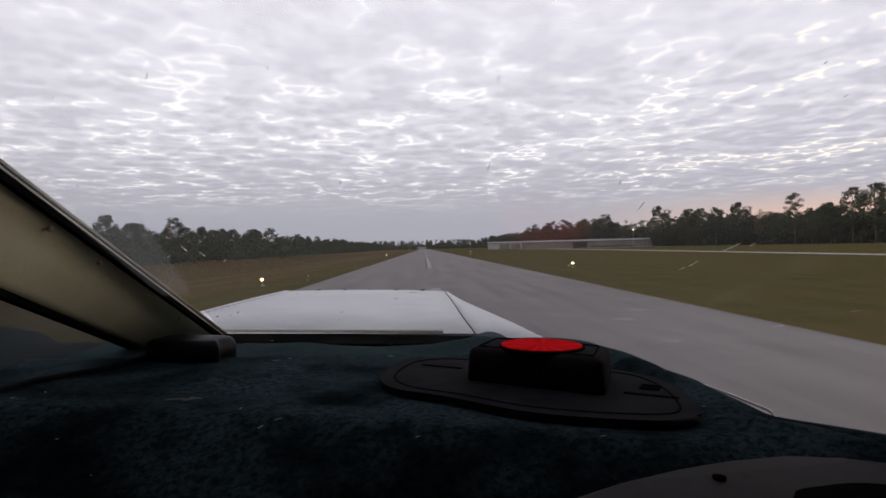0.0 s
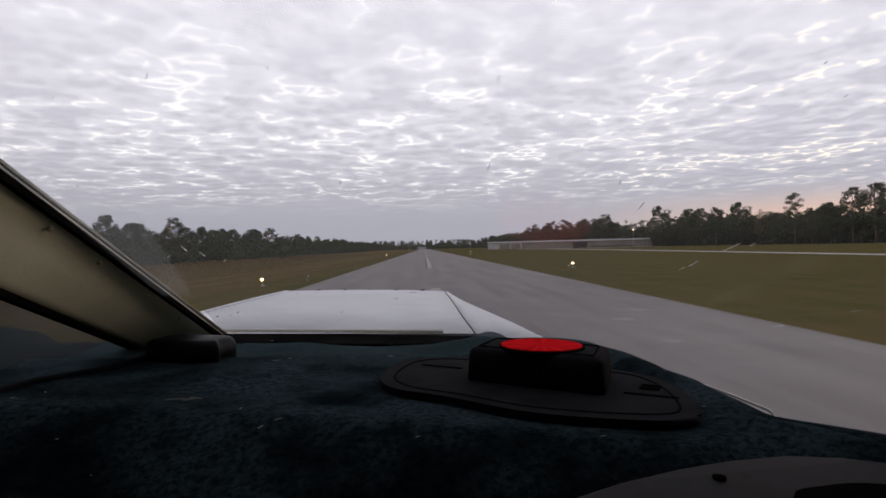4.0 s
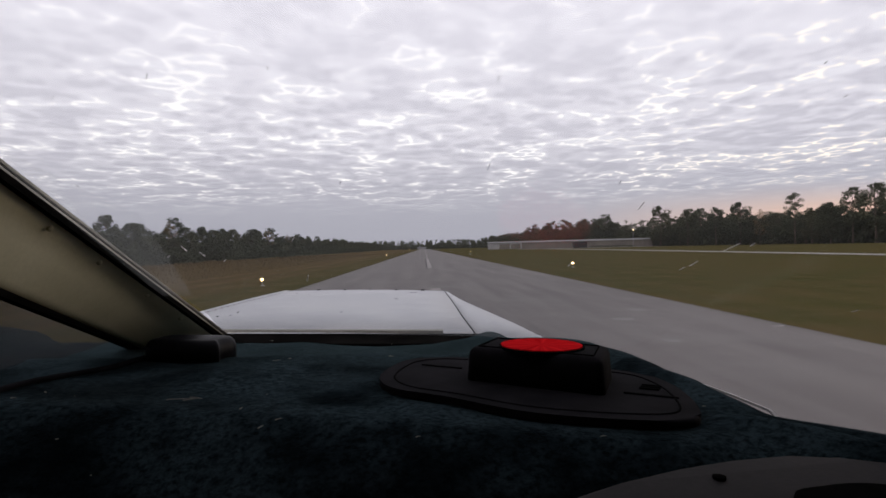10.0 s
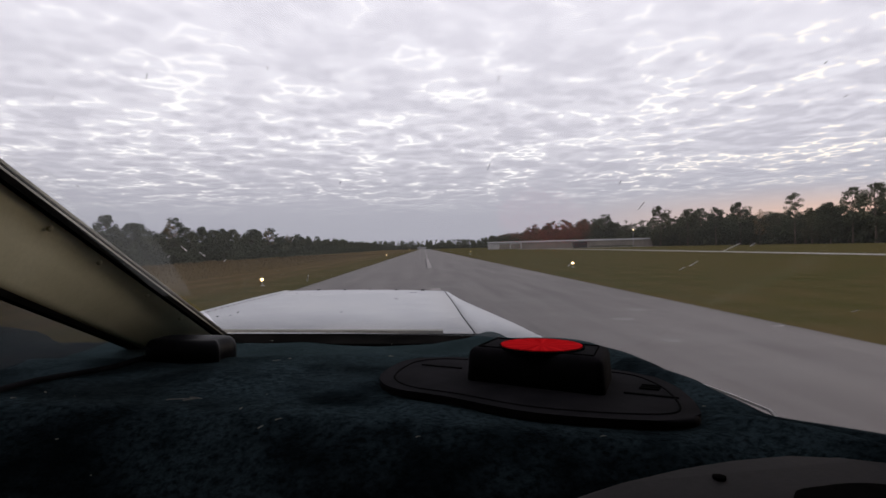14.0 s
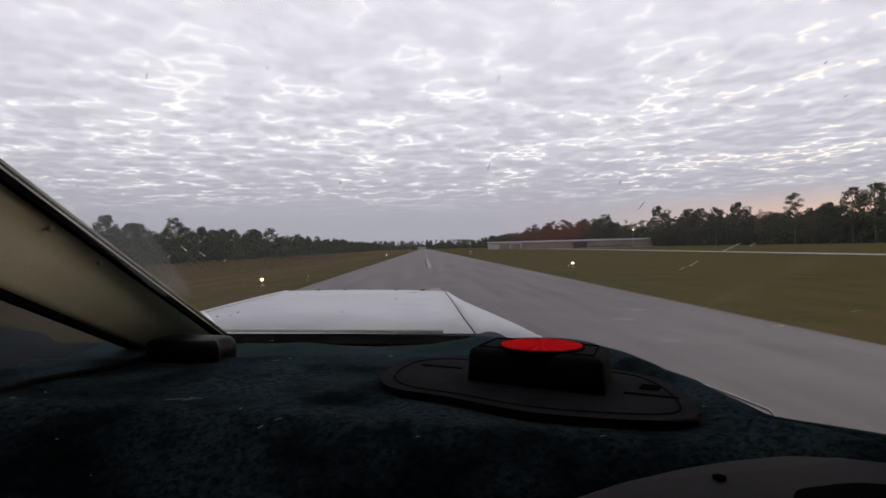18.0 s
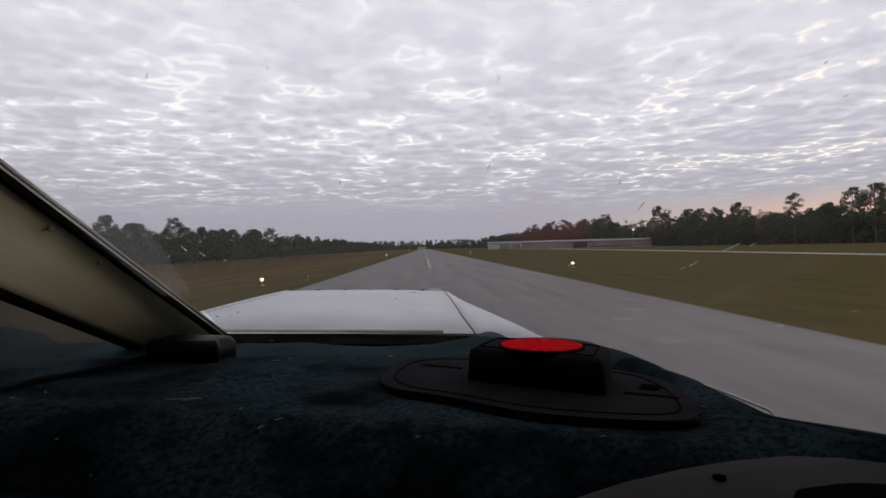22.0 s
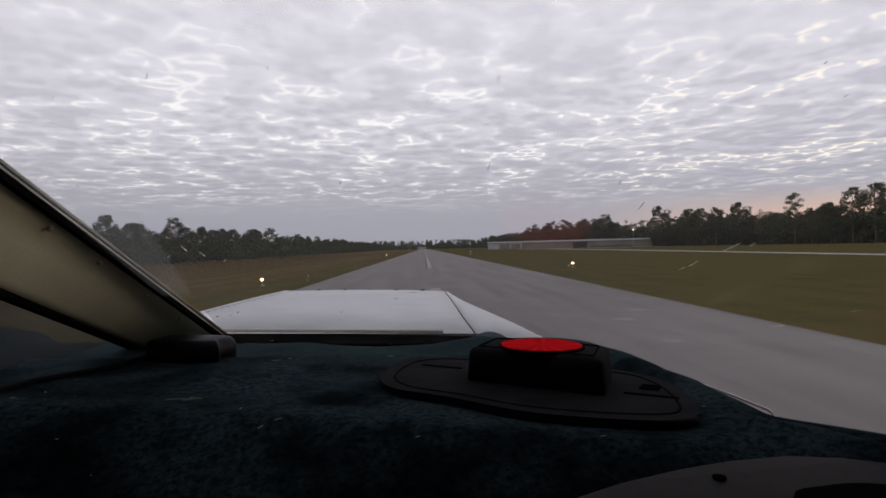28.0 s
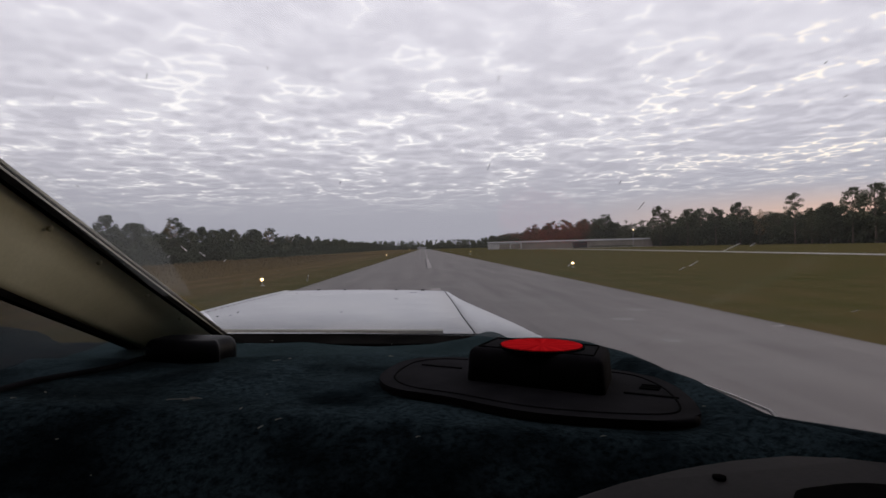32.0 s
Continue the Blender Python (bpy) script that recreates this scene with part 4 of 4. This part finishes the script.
sec = []
for f in np.linspace(0.0, 1.0, 20):
    row = []
    for g_ in np.linspace(0.0, 1.0, 30):
        v0 = -0.152 + 0.56 * f
        u = interp(v0, (-0.152, -0.138, 0.135), (-0.36, -0.365, -0.745))
        u += (0.76 - u) * g_
        foot = interp(u, (-0.4, 0.08, 0.2, 0.29, 0.47, 0.76), (-0.135, -0.143, -0.168, -0.190, -0.258, -0.345))
        row.append(on_pane(u, foot + (0.41 - foot) * f))
    sec.append(row)
pane = part("windscreen", loft(sec, closed=False, caps=False), GLASS, plane_, "clear sloping perspex windscreen with dried insect marks", A, True)
pane.visible_shadow = False
# its inner side is the front of the sheet
if pane.data.polygons[0].normal.z > 0:
    pane.data.flip_normals()


def splat(u, v, lu, lv, w_=0.0007, mat=SPLAT):
    a, b_ = on_pane(u - lu / 2, v - lv / 2), on_pane(u + lu / 2, v + lv / 2)
    off = Vector((0, 0, 0.0012))
    w_ *= min(1.0, a.y / 0.5)
    part("insect_mark", tube([a + off, (a + b_) / 2 + off, b_ + off], w_ * 0.6, 5, w_), mat, pane, "", A)


for u, v, lu, lv, r in ((-0.425, -0.002, 0.010, -0.008, 0.0005), (-0.395, -0.011, 0.009, -0.006, 0.0005), (0.474, 0.0, 0.026, 0.012, 0.0004), (0.508, 0.004, 0.008, 0.005, 0.0004), (0.411, -0.027, 0.014, 0.008, 0.0004),
                         (0.392, -0.035, 0.008, 0.004, 0.0004), (0.208, -0.028, 0.006, 0.006, 0.0004), (-0.222, -0.05, 0.002, 0.010, 0.0004), (-0.358, -0.022, 0.004, 0.004, 0.0004), (0.325, 0.067, 0.010, 0.012, 0.0004),
                         (-0.246, 0.013, 0.004, 0.006, 0.0004), (0.55, -0.129, 0.018, 0.001, 0.0003), (-0.45, -0.015, 0.004, 0.002, 0.0004), (0.675, -0.105, 0.012, 0.003, 0.0003)):
    splat(u, v, lu, lv, r)
for u, v, lu, lv in ((0.091, 0.274, 0.002, 0.010), (0.075, 0.131, 0.005, 0.011), (-0.288, 0.292, 0.001, 0.004), (-0.386, 0.419, 0.001, 0.004), (-0.640, 0.243, 0.001, 0.004), (-0.486, 0.278, 0.002, 0.010), (0.29, 0.105, 0.004, 0.006), (0.66, 0.245, 0.006, 0.004),
                     (-0.169, 0.104, 0.001, 0.006), (-0.60, 0.10, 0.004, -0.004), (0.627, 0.30, 0.006, 0.004)):
    splat(u, v, lu, lv, 0.0003, TRIM_DARK)

for pts_, lab_ in ((((-0.72, 0.16), (-0.60, 0.10), (-0.50, 0.055), (-0.455, -0.01), (-0.412, -0.078), (-0.50, -0.078), (-0.74, 0.08)), "wiped film of dirt"),):
    bm = bmesh.new()
    bm.faces.new([bm.verts.new(on_pane(u, v) + Vector((0, 0.0008, 0.0008))) for u, v in pts_])
    sm = part("smudge", bm, SMUDGE, pane, lab_, A)
    sm.visible_shadow = False

# post between the windscreen and the side window
ua = [Vector(p) for p in ((-0.281, 0.789, -0.1120), (-0.2405, 0.33, 0.0456), (-0.200, -0.25, 0.26))]
la = [Vector(p) for p in ((-0.372, 0.77, -0.1335), (-0.2690, 0.37, -0.0275), (-0.205, -0.25, 0.15))]
sec = []
out = Vector((-0.012, 0.004, 0.004))
for k in range(13):
    f = k / 12
    a = ua[0].lerp(ua[1], f / 0.75) if f < 0.75 else ua[1].lerp(ua[2], (f - 0.75) / 0.25)
    b_ = la[0].lerp(la[1], f / 0.75) if f < 0.75 else la[1].lerp(la[2], (f - 0.75) / 0.25)
    mid = (a + b_) / 2 + Vector((0.006, -0.003, 0))
    lowr = b_ + Vector((-0.004, 0.006, 0.0))
    sec.append([a, a.lerp(b_, 0.10) * 0.974, a.lerp(b_, 0.26) * 0.987, mid, a.lerp(b_, 0.85) + Vector((0.003, -0.002, 0)), b_, lowr, b_ + out, mid + out, a + out])
post = part("windscreen_post", loft(sec), TRIM_PAINT, plane_, "olive-beige painted windscreen post with rivets", A, True)


def along(f, g_):
    a = ua[0].lerp(ua[1], f)
    return a.lerp(la[0].lerp(la[1], f), g_)


# the strip from 0.050 to 0.115 paints the shade under the post's edge
for g0, g1, mat, lift, nm in ((-0.012, 0.012, TRIM_EDGE, 0.005, "edge_strip"), (0.012, 0.028, TRIM_DARK, 0.0035, "seal"), (0.028, 0.050, TRIM_EDGE, 0.004, "edge_strip"), (0.050, 0.115, TRIM_DARK, 0.0042, "seal"), (0.96, 1.03, TRIM_DARK, 0.004, "seal")):
    nrm = Vector((1, -0.35, 0.1)).normalized() * lift
    sec = []
    for f in np.linspace(0.0, 1.25, 8):
        p, q = (along(f, v) * (1 - 0.027 * min(1.0, max(0.0, v) / 0.1) * (v < 0.5)) for v in (g0, g1))
        sec.append([p + nrm, q + nrm, q - nrm, p - nrm])
    part(nm, loft(sec), mat, post, "", A)
for f in (0.28, 0.50, 0.72, 0.88, 0.06):
    bm = bmesh.new()
    bmesh.ops.create_uvsphere(bm, u_segments=10, v_segments=6, radius=0.0022)
    bmesh.ops.translate(bm, vec=along(f, 0.2) * 0.9795, verts=bm.verts)
    part("rivet", bm, TRIM_PAINT, post, "", A, True)

# pale sill outside the cloth, fuselage sides, roof and bulkhead that close the cabin
sec = [[(x - 0.0012, y, z), (x + 0.0012, y, z - 0.0005), (x + 0.001, y, z - 0.0018), (x - 0.001, y, z - 0.0018)] for x, y, z in ((0.2005, 0.53, -0.1080), (0.2115, 0.455, -0.1065), (0.2185, 0.408, -0.1070), (0.2215, 0.393, -0.1145))]
part("window_sill", loft(sec), GREY_METAL, plane_, "pale painted metal window sill", A)
# unseen dark skirt, added so that the windscreen mirrors something dark here
sec = []
for y, k in ((0.34, 1.5), (0.40, 1.7), (0.47, 1.7), (0.54, 1.6), (0.62, 1.45), (0.67, 1.3), (0.72, 1.12)):
    x, z = interp(y, EDGE_Y, EDGE_X) + 0.005, -0.114
    sec.append([(x, y, z), (x * k, y * k, z * k - 0.012), (x * k, y * k, z * k - 0.03), (x, y, z - 0.02)])
part("coaming", loft(sec), GROOVE, plane_, "unseen dark skirt added below the cover's edge to darken the windscreen's reflection", A)
side = part("side_window", loft([[(-0.40, 0.40 / u, v * 0.40 / u) for u, v in row] for row in (((0.80, -0.03), (0.64, -0.09), (0.49, -0.16)), ((0.80, -0.25), (0.64, -0.25), (0.49, -0.25)))], closed=False, caps=False), SIDE_GLASS, plane_, "dull tinted perspex side window", A)
side.visible_shadow = False
part("fuselage_side", loft([[(0.33, y, -0.34), (0.36, y, -0.34), (0.38, y, -0.9), (0.34, y, -0.9)] for y in (0.40, -1.0)]), WHITE_PAINT, plane_, "", A)
part("fuselage_side", loft([[(-0.70, y, -0.13), (-0.74, y, -0.13), (-0.76, y, -0.9), (-0.72, y, -0.9)] for y in (0.9, -1.0)]), WHITE_PAINT, plane_, "", A)
part("firewall", block((CX - 0.06, 0.70, -0.52), (1.0, 0.03, 0.74)), GREY_METAL, plane_, "", A)
# unseen walls in place of side windows, added to shade the near cloth
for x, y0 in ((0.40, 0.46), (-0.74, 0.42)):
    part("cabin_lining", block((x, (y0 - 1.03) / 2, 0.125), (0.03, y0 + 1.03, 0.51)), HEADLINER, plane_, "", A)
part("cabin_floor", block((CX, -0.15, -0.92), (1.1, 1.8, 0.04)), HEADLINER, plane_, "", A)
# unseen roof, its front edge brought forward to shade the near cloth
part("cabin_roof", loft([[(-0.74, y, z), (0.40, y, z), (0.40, y, z + 0.03), (-0.74, y, z + 0.03)] for y, z in ((0.34, 0.235), (0.19, 0.29), (-0.35, 0.38), (-1.05, 0.38))]), HEADLINER, plane_, "", A)
part("rear_bulkhead", block((CX, -1.05, -0.27), (1.16, 0.04, 1.32)), HEADLINER, plane_, "", A)
part("instrument_panel", block((CX - 0.02, 0.13, -0.33), (0.92, 0.03, 0.36)), BLACK, plane_, "", A)
for x, y in ((-0.18, 1.35), (-1.2, -0.7), (0.84, -0.7)):
    leg = part("gear_leg", tube([(x, y, 0.9 if abs(x + 0.18) > 0.1 else 1.3), (x, y, 0.2)], 0.045, 8), STEEL, plane_)
    part("tyre", loft([[(x + dx_, y + 0.2 * math.cos(a), 0.2 + 0.2 * math.sin(a)) for a in (6.283 * j / 16 for j in range(16))] for dx_ in (-0.08, 0.08)]), BLACK_RUBBER, leg)
# the rest of the airframe behind the eye: tail cone, low wings and tail, plain
def oval(y, cx, cz, rx, rz, k=18):
    return [(cx + rx * math.copysign(abs(math.cos(a)) ** 0.7, math.cos(a)), y, cz + rz * math.copysign(abs(math.sin(a)) ** 0.7, math.sin(a))) for a in (2 * math.pi * j / k for j in range(k))]


part("tail_cone", loft([oval(-1.08, CX, -0.27, 0.58, 0.66), oval(-1.9, CX, -0.25, 0.46, 0.50), oval(-3.2, CX, -0.18, 0.26, 0.28), oval(-4.8, CX, -0.08, 0.09, 0.12)]), WHITE_PAINT, plane_, "", A, True)
for s in (-1, 1):
    part("wing", loft([[(CX + s * 0.54, 0.10, -0.94), (CX + s * 0.54, -0.4, -0.84), (CX + s * 0.54, -1.35, -0.94), (CX + s * 0.54, -0.5, -1.0)],
                       [(CX + s * 4.8, 0.0, -0.62), (CX + s * 4.8, -0.4, -0.55), (CX + s * 4.8, -1.1, -0.62), (CX + s * 4.8, -0.5, -0.67)]]), WHITE_PAINT, plane_, "", A)
    part("tailplane", loft([[(CX, -4.0, -0.05), (CX, -4.3, -0.01), (CX, -4.8, -0.05), (CX, -4.4, -0.09)], [(CX + s * 1.6, -4.2, -0.04), (CX + s * 1.6, -4.4, -0.01), (CX + s * 1.6, -4.8, -0.04), (CX + s * 1.6, -4.5, -0.07)]]), WHITE_PAINT, plane_, "", A)
part("fin", loft([[(CX - 0.05, -3.6, 0.0), (CX + 0.05, -3.6, 0.0), (CX + 0.05, -4.9, 0.0), (CX - 0.05, -4.9, 0.0)], [(CX - 0.03, -4.5, 1.1), (CX + 0.03, -4.5, 1.1), (CX + 0.03, -5.0, 1.1), (CX - 0.03, -5.0, 1.1)]]), WHITE_PAINT, plane_, "", A)

# ---- things on the panel cover ----
mount = thing("dashboard_mount", A @ pose(MX, MY, MZ, 0, 0, MTURN), "black rubber dashboard mount lying on the panel cover", "device mount")
outline = rounded([(-0.126, 0.050), (-0.086, 0.074), (0.052, 0.076), (0.098, 0.046), (0.126, -0.028), (0.116, -0.066), (0.036, -0.086), (-0.034, -0.073), (-0.082, -0.066), (-0.112, -0.038), (-0.127, 0.01)], 6)
bm = prism(outline, 0.0, 0.005)
bmesh.ops.bevel(bm, geom=[e for e in bm.edges if all(v.co.z > 0.004 for v in e.verts)], offset=0.003, segments=3, affect="EDGES", profile=0.5)
base = part("base_plate", bm, BLACK_RUBBER, mount, "flat flexible base plate")
inner = [(x * 0.90, y * 0.86) for x, y in outline]
part("groove", tube([(x, y, 0.005) for x, y in inner + inner[:1]], 0.0008, 5), GROOVE, base)
for x0, x1, y0 in ((-0.105, -0.066, 0.022), (0.075, 0.112, -0.008)):
    part("groove", tube([(x0, y0, 0.0052), (x1, y0, 0.0052)], 0.001, 5), GROOVE, base)
for k in range(3):
    part("embossed_bar", block((0.090, 0.012 + k * 0.006, 0.0055), (0.014, 0.0022, 0.0012)), GROOVE, base)
bl = [(-0.044, -0.016), (0.063, -0.022), (0.056, 0.040), (-0.046, 0.046)]
bm = bmesh.new()
lo = [bm.verts.new((x * 1.03, y * 1.08, 0.003)) for x, y in bl]
hi = [bm.verts.new((x, y, 0.031)) for x, y in bl]
bm.faces.new(lo[::-1])
bm.faces.new(hi)
for i in range(4):
    bm.faces.new((lo[i], lo[(i + 1) % 4], hi[(i + 1) % 4], hi[i]))
bmesh.ops.bevel(bm, geom=[e for e in bm.edges if not all(v.co.z < 0.004 for v in e.verts)], offset=0.006, segments=4, affect="EDGES", profile=0.5)
head = part("housing", bm, BLACK_RUBBER, mount, "raised square black housing", None, True)
fr = [(-0.037, -0.009), (0.055, -0.0145), (0.049, 0.033), (-0.039, 0.038)]
part("frame_line", tube([(x, y, 0.031) for x, y in fr + fr[:1]], 0.0011, 5), GROOVE, head)
part("ring", tube([(0.0085, 0.010, 0.030), (0.0085, 0.010, 0.0322)], 0.0335, 40), GROOVE, head, "black ring")
disc = part("disc", tube([(0, 0, 0.0315), (0, 0, 0.0330)], 0.0318, 48), RED, head, "red disc with a radial sheen painted into its colour")
disc.location = (0.0085, 0.010, 0.0)

# small black sensor with its lead
sx_, sy_ = -0.249, 0.605
sensor = thing("sensor_box", A @ pose(sx_, sy_, -0.1115, 0, 0, -4), "small rounded black plastic sensor on the panel cover", "sensor")
bm = bmesh.new()
pts = rounded([(-0.034, -0.022), (0.030, -0.024), (0.036, -0.014), (0.034, 0.022), (-0.027, 0.024), (-0.037, 0.010)], 5)
lo = [bm.verts.new((x, y, 0.0)) for x, y in pts]
md = [bm.verts.new((x, y, 0.0145)) for x, y in pts]
ml = [bm.verts.new((x * 0.965, y * 0.94, 0.0192)) for x, y in pts]
mu = [bm.verts.new((x * 0.90, y * 0.85, 0.0228)) for x, y in pts]
hi = [bm.verts.new((x * 0.80, y * 0.70, 0.0240)) for x, y in pts]
bm.faces.new(lo[::-1])
bm.faces.new(hi)
for a, b_ in ((lo, md), (md, ml), (ml, mu), (mu, hi)):
    for i in range(len(pts)):
        j = (i + 1) % len(pts)
        bm.faces.new((a[i], a[j], b_[j], b_[i]))
part("body", bm, BLACK, sensor, "", None, True)
pts = []
for f in np.linspace(0, 1, 14):
    x = -0.284 - 0.085 * f - 0.006 * math.sin(5.2 * f)
    y = 0.598 - 0.240 * f
    pts.append((x, y, cover_z(x, y) + 0.003))
part("lead", tube(pts, 0.0024, 8), BLACK_RUBBER, sensor, "thin black lead", A, True)
